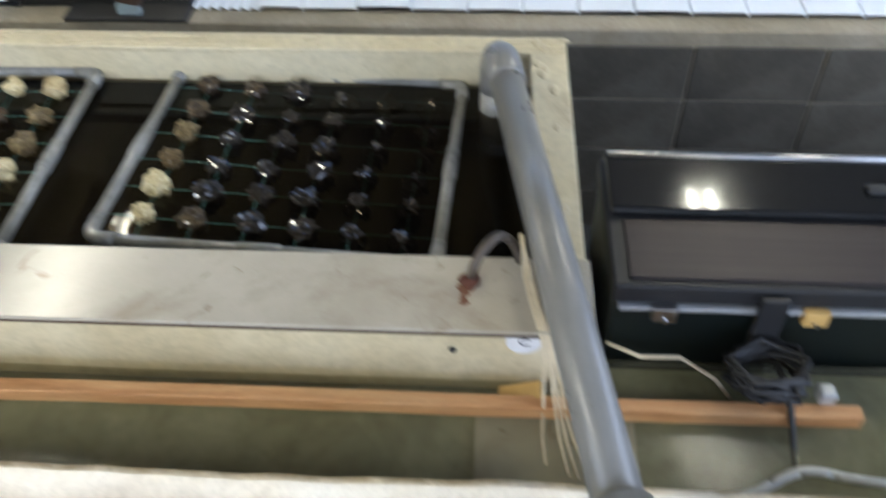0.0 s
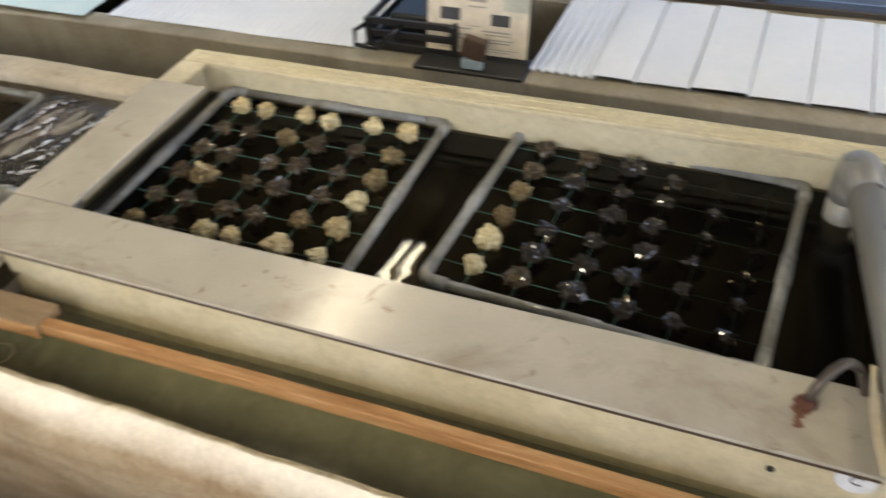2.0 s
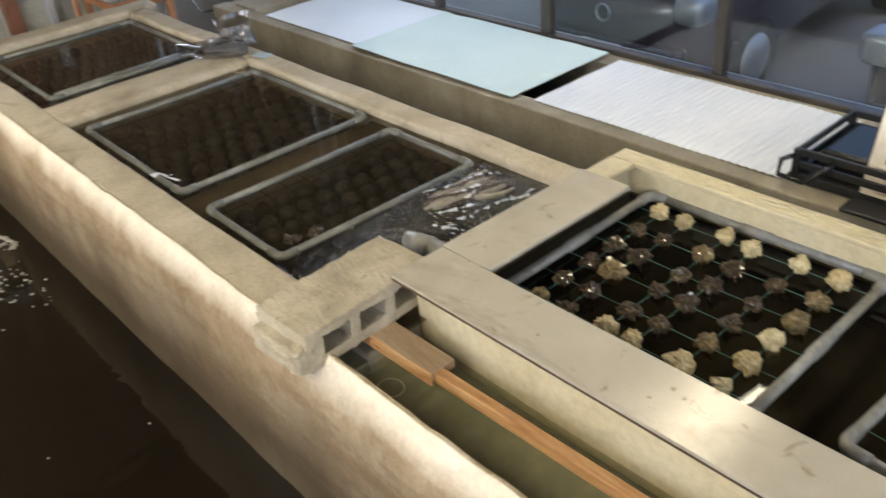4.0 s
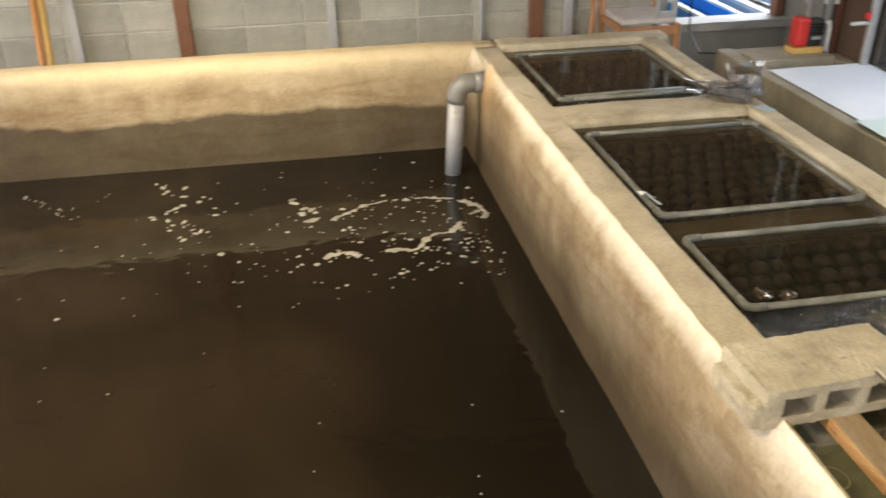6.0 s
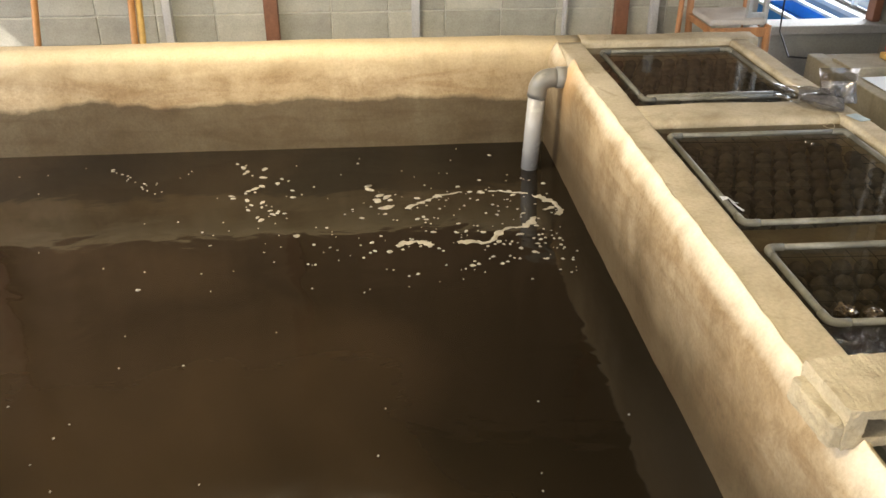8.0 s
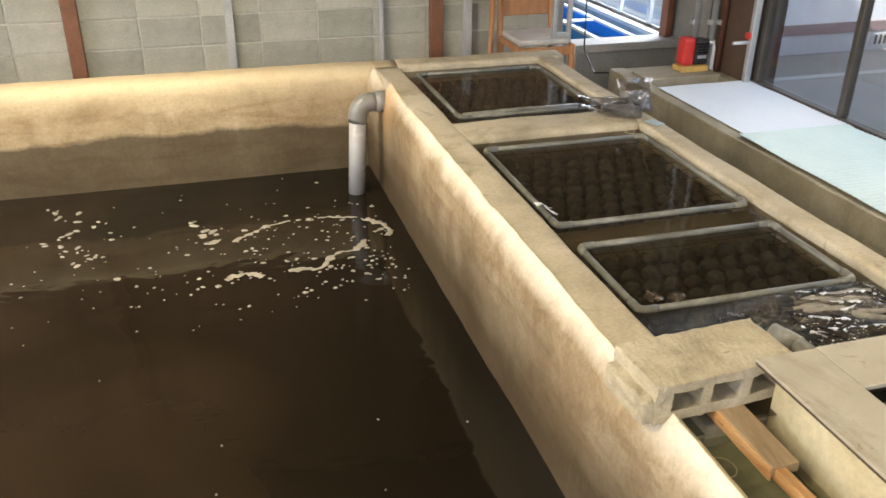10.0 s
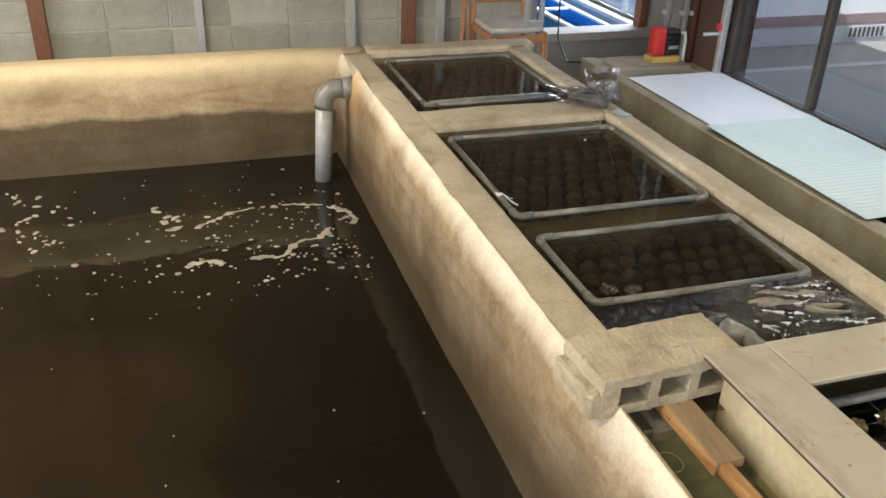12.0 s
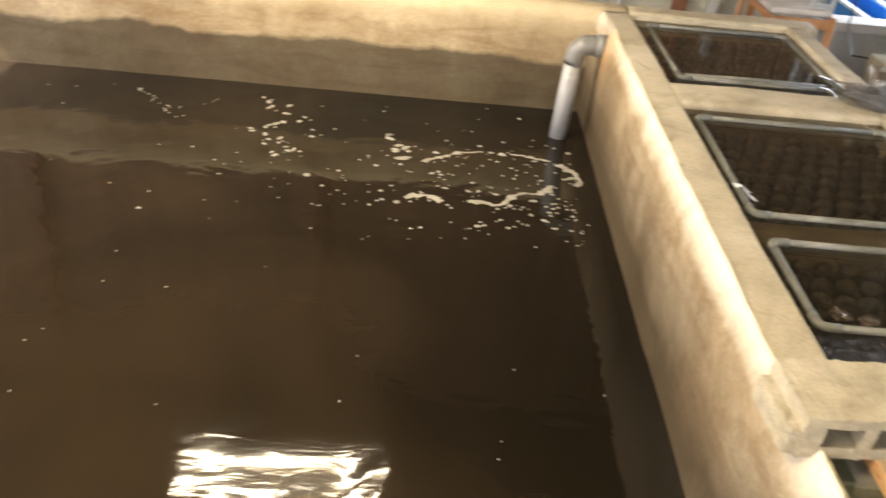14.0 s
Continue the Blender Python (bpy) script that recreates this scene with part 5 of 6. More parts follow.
def crate():
    t = thing("black_crate", 1.98, -0.36, BZ + 0.004, "black open plastic crate with a bent handle", "crate")
    hx, hy, h = 0.19, 0.16, 0.12
    for a in ((-hx, -hy), (hx, -hy), (-hx, hy), (hx, hy)):
        part("corner_post", box(a[0] - 0.012, a[0] + 0.012, a[1] - 0.012, a[1] + 0.012, 0, h, 0.003), M_BLACKM, t)
    for z in (0.02, 0.065, 0.11):
        for s in (-1, 1):
            part("slat", box(-hx, hx, s * hy - 0.006, s * hy + 0.006, z - 0.012, z + 0.012, 0.002), M_BLACKM, t)
            part("slat", box(s * hx - 0.006, s * hx + 0.006, -hy, hy, z - 0.012, z + 0.012, 0.002), M_BLACKM, t)
    part("base", box(-hx, hx, -hy, hy, 0, 0.008), M_BLACKM, t)
    part("handle", tube([(-hx, hy, 0.10), (-hx - 0.05, hy + 0.03, 0.09), (-hx - 0.06, hy + 0.03, 0.04), (-hx - 0.05, hy - 0.05, 0.03), (-hx - 0.04, hy - 0.1, 0.08), (-hx, hy - 0.13, 0.10)], 0.009, 8), M_BLACK, t, "glossy bent handle", True)
    part("load", box(-0.13, 0.14, -0.13, 0.12, 0.01, 0.105, 0.02), M_DKGREEN, t, "dark bundle inside")


crate()


def trunk():
    t = thing("storage_trunk", 0.56, -2.40, -0.155, "glossy black storage trunk with metal latches", "trunk")
    hy = 0.45
    part("body", box(-0.155, 0.165, -hy, hy, 0.0, 0.20, 0.012), M_DKGREEN, t, "dark lower case")
    part("lid_edge", box(-0.165, 0.175, -hy - 0.004, hy + 0.004, 0.198, 0.243, 0.006), M_BLACKM, t)
    part("front_panel", box(-0.150, -0.005, -hy + 0.025, hy - 0.025, 0.2432, 0.2502, 0.003), M_BRUSH, t, "brushed brown-grey panel")
    bm = box(0.008, 0.17, -hy + 0.004, hy - 0.004, 0.2432, 0.262, 0.007)
    part("lid", bm, M_BLACK, t, "glossy black lid")
    part("trim", tube([(0.165, -hy + 0.01, 0.264), (0.165, hy - 0.01, 0.264)], 0.006, 8), M_STEEL, t, "chrome edge", True)
    part("lid_catch", box(0.06, 0.085, -0.22, -0.03, 0.262, 0.272, 0.004), M_BLACKM, t)
    for y, m in ((0.36, M_STEEL), (0.10, M_YELLOW), (-0.2, M_STEEL)):
        la = part("latch", box(-0.180, -0.164, y - 0.022, y + 0.022, 0.165, 0.20, 0.003), m, t, "small metal latch")
        part("latch_pin", tube([(-0.184, y, 0.172), (-0.176, y, 0.172)], 0.005, 8), M_STEEL, la)
    part("lip", box(-0.172, -0.156, -hy + 0.01, hy - 0.01, 0.185, 0.196, 0.002), M_ALU, t, "pale edge strip")
    part("strap", box(-0.185, -0.173, 0.155, 0.205, 0.03, 0.235, 0.004), M_BLACKM, t, "black strap")


trunk()


def cords():
    c = thing("white_cord", 0.36, -2.05, -0.05, "thin white cord trailing beside the trunk", "cord")
    part("cord_line", tube([(0.02, 0.10, 0.0), (0.0, 0.04, -0.012), (0.0, -0.03, -0.010), (-0.03, -0.09, -0.03), (-0.05, -0.12, -0.06)], 0.004, 8), M_STRING, c, "", True)
    k = thing("cable_bundle", 0.30, -2.22, -0.118, "tangle of black cable lying on the slat", "cable")
    rnd = random.Random(3)
    for n in range(7):
        a = rnd.uniform(0, 6)
        pts = [(0.05 * math.cos(a + j * 1.3) + rnd.uniform(-.012, .012) + 0.02, 0.07 * math.sin(a + j * 1.3), 0.055 + 0.008 * n + rnd.uniform(-.01, .01)) for j in range(9)]
        part("cable", tube(pts, 0.006, 7), M_BLACKM, k, "", True)
    part("plug", box(-0.03, 0.0, -0.11, -0.08, 0.05, 0.08, 0.006), M_ALU, k, "metal plug")
    part("hanging_cable", tube([(0.03, -0.02, 0.08), (-0.02, -0.03, 0.075), (-0.10, -0.04, 0.0), (-0.13, -0.05, -0.03)], 0.006, 7), M_BLACKM, k, "", True)
    h = thing("clear_hose", 0.12, -2.15, -0.104, "pale clear hose lying in the channel", "hose")
    hose = [(-0.03, 0.13, 0.0), (-0.02, 0.05, 0.004), (-0.005, -0.02, 0.004), (0.03, -0.08, 0.008), (0.045, -0.12, 0.008), (0.03, -0.19, 0.004), (0.02, -0.32, 0.0)]
    part("hose_wall", tube([p for q, r_, s_ in zip(hose, hose[1:], hose[2:]) for p in arc((Vector(q) + Vector(r_)) / 2, r_, (Vector(r_) + Vector(s_)) / 2, 4)], 0.0085, 12), M_HOSE, h, "", True)
    b = thing("sunken_board", 0.20, -1.865, -0.1325, "pale board lying under the shallow water", "board")
    part("board_body", box(-0.08, 0.07, -0.13, 0.15, 0, 0.012, 0.002), M_PLANK, b)


cords()


# ---- far end ----
def blocks_on(parent, x_of, count, rows, z0, w=0.39, h=0.19, d=0.008, along='x', plane=0.0, material=None, start=0.0):
    """Courses of wall blocks standing a few millimetres proud of the mortar."""
    if along == 'x':
        me = to_mesh("wall_block", box(-w / 2, w / 2, -d, d, -h / 2, h / 2, 0.004, segments=1), material)
    else:
        me = to_mesh("wall_block", box(-d, d, -w / 2, w / 2, -h / 2, h / 2, 0.004, segments=1), material)
    for r in range(rows):
        for c in range(count):
            s = start + 0.4 * c
            z = z0 + 0.2 * r
            share("wall_block", me, parent, pose(s, plane, z) if along == 'x' else pose(plane, s, z))


def pilaster(x, w, material, label, name="wall_post", top=ROOF):
    t = thing(name, x, WALL_Y - 0.045, FLOOR, label, "post", "posts on the block wall")
    part("post_body", box(-w / 2, w / 2, -0.035, 0.034, 0, top - FLOOR, 0.004), material, t)
    part("foot_plate", box(-w / 2 - 0.03, w / 2 + 0.03, -0.05, 0.034, 0, 0.01, 0.002), material, t)


for px in (-3.95, -1.66, 0.81):
    pilaster(px, 0.095, M_POST, "rust-red painted steel post before the block wall")
for px in (-2.36, -0.66, 1.05):
    pilaster(px, 0.055, M_GREYW, "pale grey post before the block wall", top=0.55)
pilaster(0.40, 0.02, M_GREYW, "thin grey conduit before the block wall", "conduit", 0.55)


def leaning_pole(x, y, dx, material, label):
    t = thing("leaning_pole", x, y, FLOOR, label, "pole")
    part("pole_body", tube([(0, 0, 0.0), (dx, 0.84, 1.72)], 0.022, 12), material, t, "", True)
    part("end_cap", tube([(0, 0, 0.0), (dx * 0.02, 0.01, 0.05)], 0.025, 12), M_BLACKM, t, "", True)


leaning_pole(-2.45, 3.80, -0.09, M_ORANGE, "orange pole leaning on the block wall")
leaning_pole(-2.40, 3.82, -0.10, M_YELLOW, "yellow pole leaning on the block wall")
leaning_pole(-3.08, 3.80, -0.05, M_ORANGE, "orange pole leaning on the block wall")


def wooden_chair():
    """A high folding chair: crossed legs, a padded seat and a broad back board."""
    t = thing("wooden_chair", 1.36, 4.08, FLOOR, "high orange-brown wooden chair with a pale padded seat", "chair")
    H = 1.07
    for sx in (-1, 1):
        part("front_leg", tube([(sx * 0.20, -0.26, 0), (sx * 0.20, -0.15, H - 0.02)], 0.02, 10, radii=[0.018, 0.024]), M_CHAIR, t, "", True)
        part("back_post", tube([(sx * 0.20, 0.02, 0), (sx * 0.195, 0.20, H), (sx * 0.185, 0.25, H + 0.40)], 0.02, 10, radii=[0.02, 0.024, 0.02]), M_CHAIR, t, "", True)
        part("side_rail", box(sx * 0.20 - 0.011, sx * 0.20 + 0.011, -0.15, 0.20, H - 0.055, H - 0.015, 0.004), M_CHAIR, t)
    part("brace", tube([(-0.31, 0.10, 0), (-0.27, 0.16, H + 0.35)], 0.018, 10), M_CHAIR, t, "slanting prop at the chair's side", True)
    part("front_rail", box(-0.19, 0.19, -0.17, -0.148, H - 0.09, H - 0.03, 0.004), M_CHAIR, t)
    part("stretcher", box(-0.19, 0.19, -0.19, -0.17, 0.62, 0.66, 0.004), M_CHAIR, t)
    part("seat", box(-0.185, 0.185, -0.155, 0.20, H - 0.02, H + 0.02, 0.015, segments=3), M_PADDING, t, "pale grey padded seat")
    bm = box(-0.185, 0.185, -0.012, 0.012, 0.0, 0.20, 0.008)
    bmesh.ops.transform(bm, matrix=pose(0, 0.232, H + 0.11, -7, 0, 0), verts=bm.verts)
    part("backrest", bm, M_CHAIR, t)


M_PADDING = surface("pale_seat_cloth", (0.40, 0.37, 0.35), (0.52, 0.49, 0.46), (0.62, 0.59, 0.56), 5, 90, 0.85, 0.3)
wooden_chair()


def step_ladder():
    t = thing("step_ladder", 1.495, 3.98, FLOOR, "pale aluminium ladder beside the chair", "ladder")
    for x in (-0.055, 0.055):
        part("rail", box(x - 0.014, x + 0.014, -0.02, 0.02, 0, 1.70, 0.004), M_ALU, t)
    for k in range(5):
        part("rung", box(-0.042, 0.042, -0.014, 0.014, 0.25 + 0.28 * k, 0.28 + 0.28 * k, 0.003), M_ALU, t)


step_ladder()


def far_window():
    w = tagged(new("opening_1"), "unglazed opening with a pale sill at the wall's end", "opening", "", "structure")
    part("sill", box(1.74, 2.86, WALL_Y - 0.06, WALL_Y + 0.16, -0.365, -0.30, 0.006), M_GREYW, w, "pale grey sill")
    for x in (1.82, 2.78):
        part("jamb", box(x - 0.03, x + 0.03, WALL_Y + 0.02, WALL_Y + 0.12, -0.30, 0.95, 0.004), M_POST if x > 2 else M_GREYW, w)
    structure("wall_end_return", box(2.40, 2.90, 3.50, 3.62, FLOOR, ROOF), M_BROWN, "dark brown boarded return wall", "wall")
    structure("wall_end_board", box(2.38, 2.47, 3.12, 3.50, FLOOR, ROOF), M_BROWN, "dark brown boards beside the window", "wall")
    structure("wall_end_side", box(2.84, 2.94, 3.62, 4.88, FLOOR, ROOF), M_WALLIN, "plain grey hall wall", "wall")


def annex():
    """The lean-to behind the opening, with its own side window and a blue trough."""
    Y0, Y1, X0, X1, Z = WALL_Y + 0.15, 6.98, 1.2, 2.95, -0.37
    structure("annex_floor", box(X0, X1, 4.9, Y1, FLOOR - 0.2, FLOOR), M_FLOOR, "dark worn concrete floor of the lean-to", "floor")
    # unseen roof, carried on so its shadow covers the lot beyond
    structure("annex_ceiling", box(X0 - 0.1, 3.50, 4.901, Y1 + 0.1, ROOF, ROOF + 0.1), M_ROOF, "dark roof underside, its unseen eaves added to shade the lot", "ceiling")
    structure("annex_wall_top", box(X1, X1 + 0.1, Y0 + 0.015, Y1, 0.96, ROOF), M_WALLIN, "plain grey wall above the side window", "wall")
    structure("annex_wall_left", box(X0 - 0.1, X0, Y0, Y1, FLOOR, ROOF), M_WALLIN, "plain grey wall of the lean-to", "wall")
    structure("annex_wall_end", box(X0 - 0.1, X1 + 0.1, Y1, Y1 + 0.1, FLOOR, ROOF), M_WALLIN, "plain grey end wall of the lean-to", "wall")
    structure("annex_wall_low", box(X1, X1 + 0.1, Y0 + 0.015, Y1, FLOOR, Z - 0.04), M_GREYP, "grey plastered wall below the side window", "wall")
    w = tagged(new("window_2"), "white-framed side window of the lean-to", "window", "", "structure")
    part("sill", box(X1 - 0.04, X1 + 0.13, Y0 + 0.016, Y1 - 0.001, Z - 0.038, Z, 0.004), M_PAINTW, w, "white sill")
    part("track", box(X1 + 0.045, X1 + 0.075, Y0 + 0.016, Y1 - 0.001, Z + 0.001, Z + 0.03, 0.003), M_FRAME, w, "dark sash track")
    for y in (Y0 + 0.05, 5.45, 6.0, 6.55, Y1 - 0.03):
        part("sash_post", box(X1 + 0.03, X1 + 0.07, y - 0.022, y + 0.022, Z + 0.031, 0.95, 0.004), M_ALU, w)
    p = part("pane", box(X1 + 0.047, X1 + 0.053, Y0 + 0.03, Y1 - 0.02, Z + 0.032, 0.95), M_GLASS, w)
    p.visible_shadow = False
    t = thing("blue_trough", 2.57, 5.98, FLOOR, "bright blue plastic trough with white rims in the lean-to", "trough")
    hx, hy, h = 0.17, 0.86, 0.74
    for sx in (-1, 1):
        part("long_side", box(sx * hx - 0.01, sx * hx + 0.01, -hy, hy, 0.02, h, 0.003), M_BLUE, t)
        part("long_rim", box(sx * hx - 0.025, sx * hx + 0.025, -hy - 0.02, hy + 0.02, h, h + 0.025, 0.006), M_PAINTW, t, "white rim")
    for y in (-hy, hy):
        part("end_side", box(-hx + 0.011, hx - 0.011, y - 0.01, y + 0.01, 0.02, h, 0.003), M_BLUE, t)
    for y in (-hy, 0.0, hy):
        part("cross_bar", box(-hx + 0.026, hx - 0.026, y - 0.02, y + 0.02, h, h + 0.022, 0.004), M_PAINTW, t, "white bar across the trough")
    part("bottom", box(-hx + 0.011, hx - 0.011, -hy + 0.011, hy - 0.011, 0.0, h - 0.10, 0.003), M_BLUE, t, "blue lining")


far_window()
annex()


def pump():
    t = thing("red_pump", 2.17, 3.42, BZ + 0.012, "red and black pump on a yellow wooden block", "pump")
    part("foot", box(-0.10, 0.10, -0.06, 0.05, 0.0, 0.035, 0.004), M_YELLOW, t, "yellow wooden block")
    part("motor", box(0.0, 0.10, -0.04, 0.05, 0.036, 0.20, 0.015), M_BLACKM, t, "black motor case")
    part("housing", box(-0.085, 0.0, -0.045, 0.05, 0.036, 0.215, 0.02), M_RED, t, "red housing")
    for k in range(4):
        part("cooling_fin", box(0.004, 0.096, -0.046, -0.0405, 0.115 + 0.018 * k, 0.123 + 0.018 * k, 0.001), M_BLACK, t)
    part("plate", box(0.02, 0.085, -0.044, -0.0405, 0.08, 0.10), M_ALU, t, "pale maker's plate")
    part("hose", tube([(0.10, -0.01, 0.17), (0.14, -0.01, 0.175), (0.15, -0.01, 0.13), (0.148, -0.015, 0.0), (0.15, -0.02, -0.2)], 0.014, 10), M_PAINTW, t, "white hose", True)
    for k, (px, py, m) in enumerate(((2.30, 3.42, M_ALU), (2.36, 3.40, M_RUST), (2.20, 3.46, M_ALU))):
        p = thing("wall_pipe", px, py, BZ - 0.006, "upright service pipe in the corner", "pipe", "corner pipes")
        part("pipe_body", tube([(0, 0, 0), (0, 0, ROOF - BZ)], 0.02, 10), m, p, "", True)
        part("bracket", box(-0.03, 0.03, -0.005, 0.03, 0.3, 0.33, 0.003), M_ALU, p)
    v = thing("red_valve", 2.36, 3.10, 0.02, "small red valve handle with a grey pipe", "valve")
    part("valve_handle", box(-0.03, 0.03, -0.02, 0.02, 0.05, 0.09, 0.008), M_RED, v, "red handle")
    part("valve_pipe", tube([(-0.12, 0, 0.03), (0.03, 0, 0.03)], 0.012, 8), M_ALU, v, "", True)
    part("valve_stem", tube([(0, 0, 0.03), (0, 0, 0.06)], 0.008, 8), M_ALU, v)
    c = thing("black_cable", 1.95, 4.60, -0.30, "thin black cable hanging from the far window", "cable")
    part("cable_line", tube([(0, 0, 0.75), (0.01, -0.02, 0.3), (0.0, -0.06, 0.0), (-0.02, -0.3, -0.12), (0.02, -0.9, 0.03), (0.1, -1.2, 0.105)], 0.006, 7), M_BLACKM, c, "", True)


pump()


def clear_plastic():
    m, nt, b = nodes_of("clear_plastic")
    nt.nodes.remove(b)
    out = nt.nodes["Material Output"]
    tr = nt.nodes.new("ShaderNodeBsdfTransparent")
    tr.inputs[0].default_value = (0.80, 0.80, 0.81, 1)
    gl = nt.nodes.new("ShaderNodeBsdfGlossy")
    gl.inputs["Roughness"].default_value = 0.1
    fr = gloss_share(nt, 0.14)
    ms = nt.nodes.new("ShaderNodeMixShader")
    nt.links.new(fr.outputs[0], ms.inputs[0])
    nt.links.new(tr.outputs[0], ms.inputs[1])
    nt.links.new(gl.outputs[0], ms.inputs[2])
    nt.links.new(ms.outputs[0], out.inputs[0])
    return m


M_CLEAR = clear_plastic()


def plastic_bag(x, y, z, w, h, bulge, seed, m, label):
    """A clear pouch: two crumpled films sealed along the edges, with grains inside."""
    t = thing("plastic_bag", x, y, z, label, "plastic bag", "bags on the divider")
    t.matrix_basis = Matrix.Translation((x, y, z)) @ m
    n = 22

    def film(s, k):
        bm = bmesh.new()
        vs = []
        for j in range(n + 1):
            row = []
            for i in range(n + 1):
                u, v = i / n * 2 - 1, j / n
                full = (1 - u ** 4) * max(0, 1 - abs(2 * v - 0.7) ** 2.2) * (1 - v * 0.4)
                fold = abs(noise.noise(Vector((u * 2.6 + seed, v * 3, s)))) * 0.5 + abs(noise.noise(Vector((u * 6, v * 7 + seed, s)))) * 0.25
                d = bulge * max(0, full) * (0.55 + fold) * k + 0.006 * noise.noise(Vector((u * 2, v * 2 + seed, 9)))
                row.append(bm.verts.new((u * w * k * (1 - 0.12 * math.sin(3 * v)), s * d + 0.018 * math.sin(4 * u + seed) * v, 0.01 * (1 - k) + v * h * (k if k == 1 else 0.62))))
            vs.append(row)
        for j in range(n):
            for i in range(n):
                bm.faces.new((vs[j][i], vs[j][i + 1], vs[j + 1][i + 1], vs[j + 1][i]))
        return bm

    for s in (-1, 1):
        part("bag_film", film(s, 1.0), M_CLEAR, t, "crumpled clear film")
    inner = film(-1, 0.86)
    join(inner, film(1, 0.86))
    part("contents", inner, M_GRAINS, t, "grey grains inside", True)


M_GRAINS = surface("grey_grains", (0.10, 0.095, 0.09), (0.24, 0.23, 0.22), (0.42, 0.41, 0.40), 20, 160, 0.7, 0.8)
plastic_bag(1.085, 2.11, 0.016, 0.10, 0.29, 0.060, 2.0, pose(0, 0, 0, -84, 0, 70), "flat clear bag of grey grains on the divider")
plastic_bag(1.085, 2.15, 0.004, 0.085, 0.155, 0.060, 6.0, pose(0, 0, 0, -15, -6, -25), "upright crumpled clear bag on the divider")


def bits():
    t = thing("blue_tape", 1.085, 1.96, 0.006, "faded blue tape patch on the concrete rim", "tape")
    bm = box(-0.028, 0.028, -0.042, 0.042, 0, 0.0015)
    bmesh.ops.rotate(bm, cent=(0, 0, 0), matrix=Matrix.Rotation(0.3, 3, 'Z'), verts=bm.verts)
    part("tape_strip", bm, M_TAPE, t)
    s = thing("string_scrap", 0.212, 1.225, 0.0, "scrap of white string on the trough edge", "string")
    for k in range(9):
        o = math.sin(k * 2.4)
        part("strand", tube([(-0.012, 0.016 * o, 0.006), (0.012, 0.006 * o, 0.008), (0.040 + .005 * o, -0.006 + 0.018 * math.sin(k * 1.3), -0.018), (0.060 + 0.008 * o, -0.004 + .034 * math.sin(k * 1.3), -0.030)], 0.0012, 5), M_PAINTW, s, "", True)
    g = thing("string_loop", 0.155, -0.075, -0.112, "loop of pale string floating in the channel", "string")
    part("loop", tube([(0.03 * math.cos(a), 0.035 * math.sin(a), 0.002) for a in (0.3 * k for k in range(22))], 0.0016, 6), M_STRING, g, "", True)
    f = thing("frame_tie", 0.93, 1.905, -0.015, "white tie looped round the pipe frame", "tie")
    part("loop", tube([(0.022 * math.cos(a), 0.012 * math.sin(2 * a), 0.012 + 0.012 * math.sin(a)) for a in (0.35 * k for k in range(19))], 0.0009, 6), M_STRING, f, "", True)
    for k, (px, py) in enumerate(((0.315, 0.565), (0.385, 0.545))):
        o = thing("floating_tuft", px, py, WATER_T - 0.004, "pale sponge tuft breaking the water surface", "sponge", "floating tufts")
        share("tuft_body", TUFT_B[k], o, pose(0, 0, 0.0))


bits()


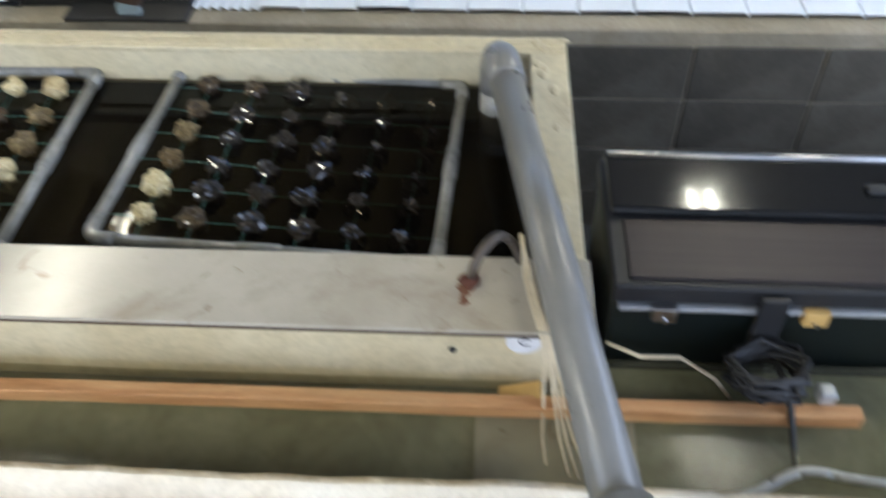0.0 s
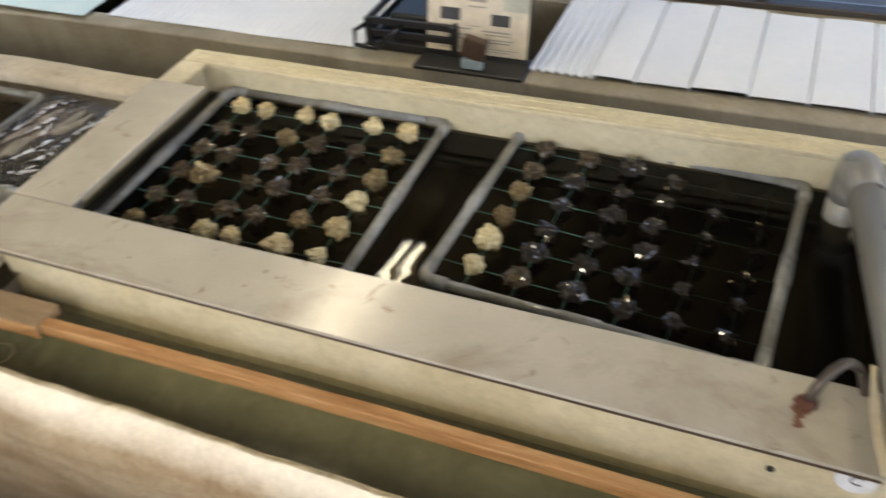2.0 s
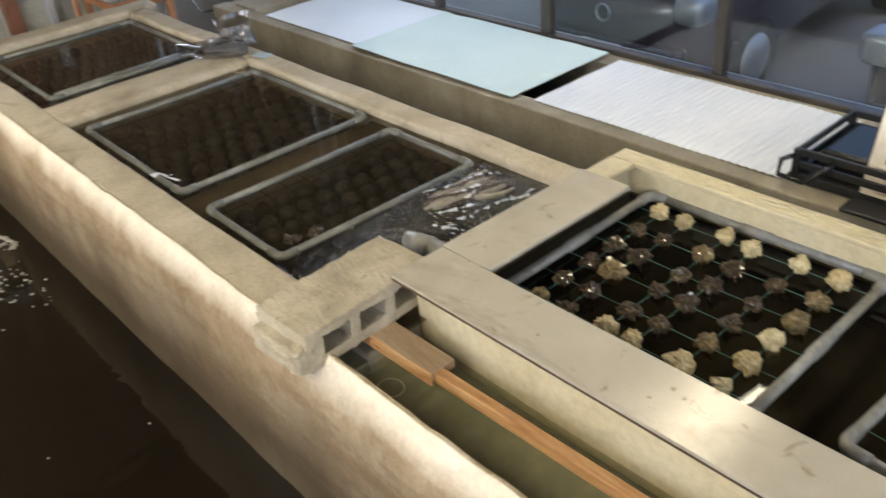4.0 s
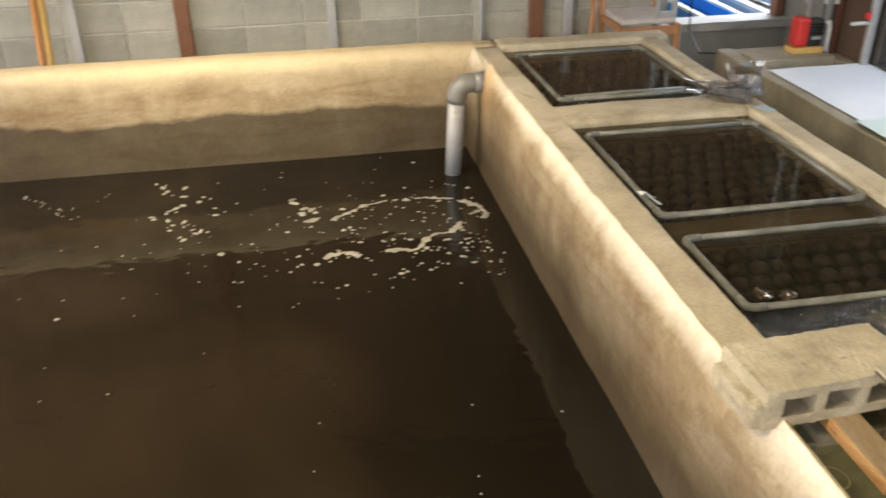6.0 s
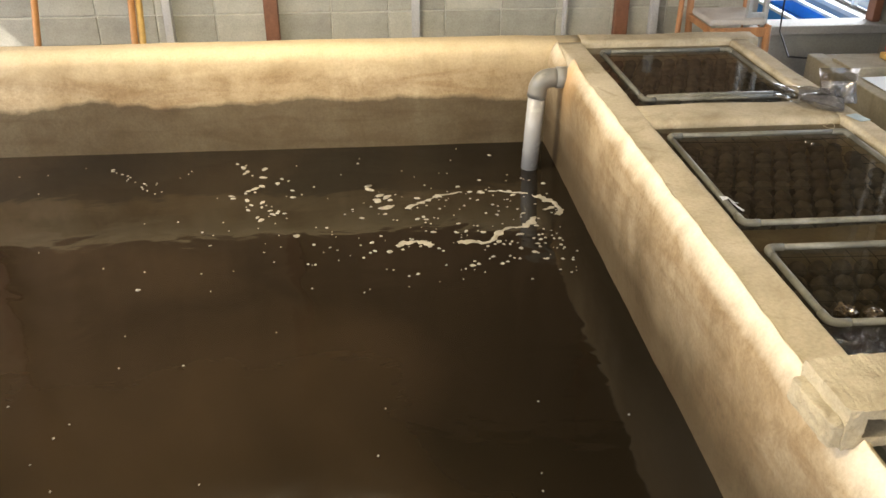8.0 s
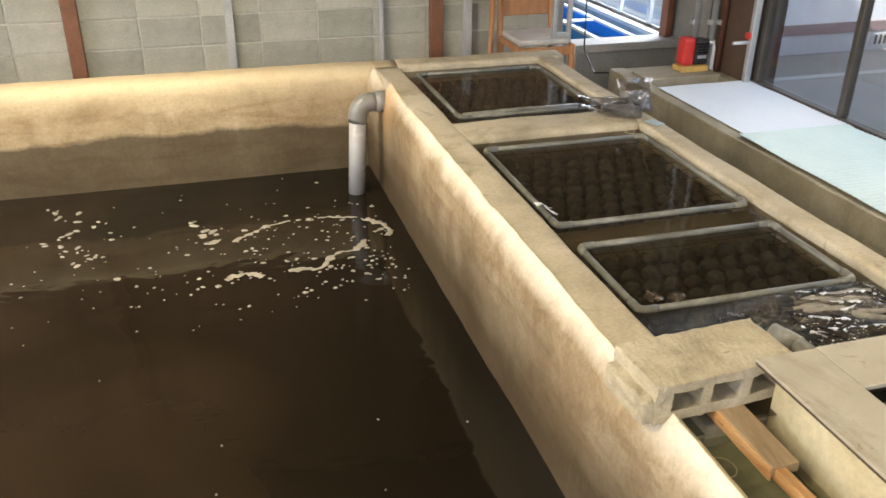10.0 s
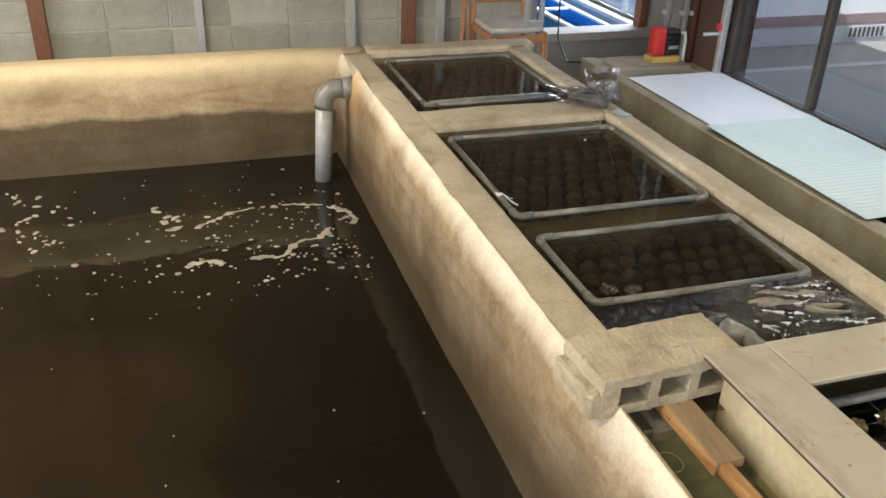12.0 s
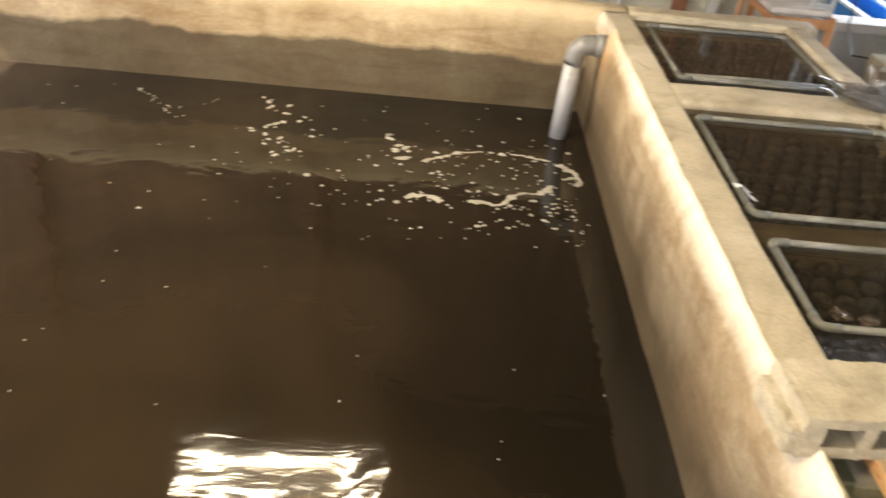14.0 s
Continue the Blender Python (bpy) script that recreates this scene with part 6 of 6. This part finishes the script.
# ---- outside ----
def car(yc, label):
    """A small parked car, nose towards the windows."""
    t = thing("parked_car", 3.72, yc, FLOOR, label, "car", "parked cars")
    st = [(0.00, .50, .30, .62), (0.03, .62, .22, .72), (0.12, .70, .18, .80), (0.35, .735, .17, .90), (0.75, .74, .17, .98), (1.0, .74, .17, 1.02), (1.25, .72, .17, 1.22), (1.6, .69, .17, 1.48), (2.3, .68, .17, 1.53), (3.0, .68, .17, 1.48), (3.3, .67, .2, 1.2), (3.38, .6, .3, .9)]
    bm = bmesh.new()
    rings = []
    n = 28
    for x, hw, z0, z1 in st:
        ring = []
        for k in range(n):
            a = 2 * math.pi * k / n
            c, s = math.cos(a), math.sin(a)
            e = 0.42
            ring.append(bm.verts.new((x + 0.10 * (c * c) * (x < 0.2), hw * math.copysign(abs(c) ** e, c), (z0 + z1) / 2 + (z1 - z0) / 2 * math.copysign(abs(s) ** e, s))))
        rings.append(ring)
    for a, b in zip(rings, rings[1:]):
        for k in range(n):
            bm.faces.new((a[k], a[(k + 1) % n], b[(k + 1) % n], b[k]))
    bm.faces.new(rings[0][::-1])
    bm.faces.new(rings[-1])
    part("body", bm, M_CARP, t, "", True)
    part("bumper", box(-0.045, 0.10, -0.58, 0.58, 0.26, 0.46, 0.03), M_CARP, t)
    part("grille", box(-0.055, 0.05, -0.34, 0.34, 0.29, 0.36, 0.012), M_BLACKM, t, "black lower grille")
    part("fog_grille", box(-0.052, 0.05, 0.40, 0.54, 0.30, 0.36, 0.01), M_BLACKM, t)
    part("fog_grille", box(-0.052, 0.05, -0.54, -0.40, 0.30, 0.36, 0.01), M_BLACKM, t)
    part("emblem", tube([(-0.035, 0.055 * math.cos(a), 0.63 + 0.055 * math.sin(a)) for a in (2 * math.pi * k / 20 for k in range(21))], 0.008, 8), M_STEEL, t, "chrome ring emblem", True)
    part("plate", box(-0.066, -0.056, -0.165, 0.165, 0.36, 0.45, 0.003), M_PAINTW, t, "pale blank plate")
    for s in (-1, 1):
        h = part("headlight", box(0.0, 0.22, s * 0.60 - 0.10, s * 0.60 + 0.10, 0.62, 0.80, 0.05, segments=3), M_ALU, t, "clear headlight", True)
        part("lens", box(-0.006, 0.03, s * 0.58 - 0.075, s * 0.58 + 0.075, 0.64, 0.77, 0.03, segments=3), M_GLASS, h)
    bm = bmesh.new()
    v = [bm.verts.new(p) for p in ((1.02, -.62, 1.035), (1.02, .62, 1.035), (1.58, .56, 1.475), (1.58, -.56, 1.475))]
    f = bm.faces.new(v)
    bmesh.ops.translate(bm, verts=bm.verts, vec=(-0.03, 0, 0.03))
    bmesh.ops.solidify(bm, geom=[f], thickness=0.01)
    part("windscreen", bm, M_BLACK, t, "dark windscreen")
    for x in (0.62, 2.85):
        for s in (-1, 1):
            w = part("wheel", tube([(x, s * 0.60, 0.27), (x, s * 0.745, 0.27)], 0.27, 24), M_RUBBER, t, "", True)
            part("rim", tube([(x, s * 0.70, 0.27), (x, s * 0.752, 0.27)], 0.17, 20), M_ALU, w, "", True)


car(2.13, "dark indigo small car parked nose to the window")
car(-0.22, "dark indigo small car parked beside another")


def neighbour():
    t = thing("neighbour_building", 8.9, 6.97, FLOOR, "white rendered building with a brown band across the lot", "building")
    part("wall", box(-5.75, 12.0, 0.0, 4.0, 0.34, 5.5), M_PAINTW, t)
    part("band", box(-5.62, 12.02, -0.03, 0.03, 0.225, 0.345, 0.004), M_BAND, t, "brown band")
    part("plinth", box(-5.61, 12.01, -0.02, 3.9, 0.0, 0.225), M_GREYW, t, "grey plinth")
    part("roof", box(-5.9, 12.3, -0.5, 4.4, 5.5, 5.65, 0.02), M_BROWN, t)
    for vx in (-1.75, 0.8, 3.4):
        v = part("vent", box(vx - 0.30, vx + 0.30, -0.032, -0.021, 0.05, 0.20, 0.004), M_GREYW, t, "vent grille in the plinth")
        for k in range(8):
            part("vent_bar", box(vx - 0.25 + 0.066 * k, vx - 0.22 + 0.066 * k, -0.040, -0.033, 0.07, 0.18), M_FRAME, v)
    for vx in (-0.8, 2.4, 5.6):
        w = part("window", box(vx - 0.6, vx + 0.6, -0.012, 0.05, 1.6, 2.8), M_BLACK, t, "dark window")
        part("window_frame", box(vx - 0.66, vx + 0.66, -0.02, -0.001, 1.5, 1.6, 0.004), M_ALU, w)


neighbour()


# ---- lamps ----
def tube_lamp(x, y, z, watts, half=0.18):
    """A hanging fluorescent batten with two tubes."""
    t = thing("batten_lamp", x, y, z, "brown hanging fluorescent lamp with two lit tubes", "lamp", "lamps over the tanks")
    part("housing", box(-0.66, 0.66, -half, half, 0.035, 0.10, 0.01), M_HOUSING, t, "brown steel housing")
    for s in (-1, 1):
        part("tube", tube([(-0.59, s * half * 0.67, 0.012), (0.59, s * half * 0.67, 0.012)], 0.014, 12), M_TUBE, t, "glowing fluorescent tube", True)
        for e in (-1, 1):
            part("holder", box(e * 0.605 - 0.012, e * 0.605 + 0.012, s * half * 0.67 - 0.015, s * half * 0.67 + 0.015, -0.006, 0.04, 0.003), M_PAINTW, t)
    for e in (-0.45, 0.45):
        part("hanger", tube([(e, 0, 0.1), (e, 0, ROOF - z)], 0.004, 6), M_STEEL, t)
    for s in (-1, 1):
        data = bpy.data.lights.new("batten_light", 'AREA')
        data.shape, data.size, data.size_y, data.energy, data.color = 'RECTANGLE', 1.2, 0.05, watts / 2, (1.0, 0.86, 0.58)
        lamp = new("batten_light", data)
        lamp.matrix_world = pose(x, y + s * half * 0.67, z - 0.006)


m_tube, nt_tube, b_tube = nodes_of("lit_tube")
b_tube.inputs["Emission Color"].default_value = (1.0, 0.82, 0.48, 1)
b_tube.inputs["Emission Strength"].default_value = 25
M_TUBE = m_tube
M_HOUSING = plain("brown_housing", (0.20, 0.14, 0.07), 0.5)
tube_lamp(-1.52, 2.27, 1.47, 19)
tube_lamp(-1.52, -0.35, 1.47, 15)
tube_lamp(1.62, -0.04, 1.50, 3, 0.06)
tube_lamp(1.62, -2.65, 1.50, 3, 0.06)

# ---- pieces of the walls ----
blocks_on(bpy.data.objects["wall_far"], None, 15, 4, -0.45, plane=WALL_Y - 0.001, material=M_BLOCKW, start=-4.25)
# the bench's near end takes the colour with the dimness in it
blocks_on(bpy.data.objects["bench_wall"], None, 5, 4, -0.95, w=0.395, h=0.195, along='y', plane=BX + 0.001, material=M_DIMBLOCK, start=-3.75)
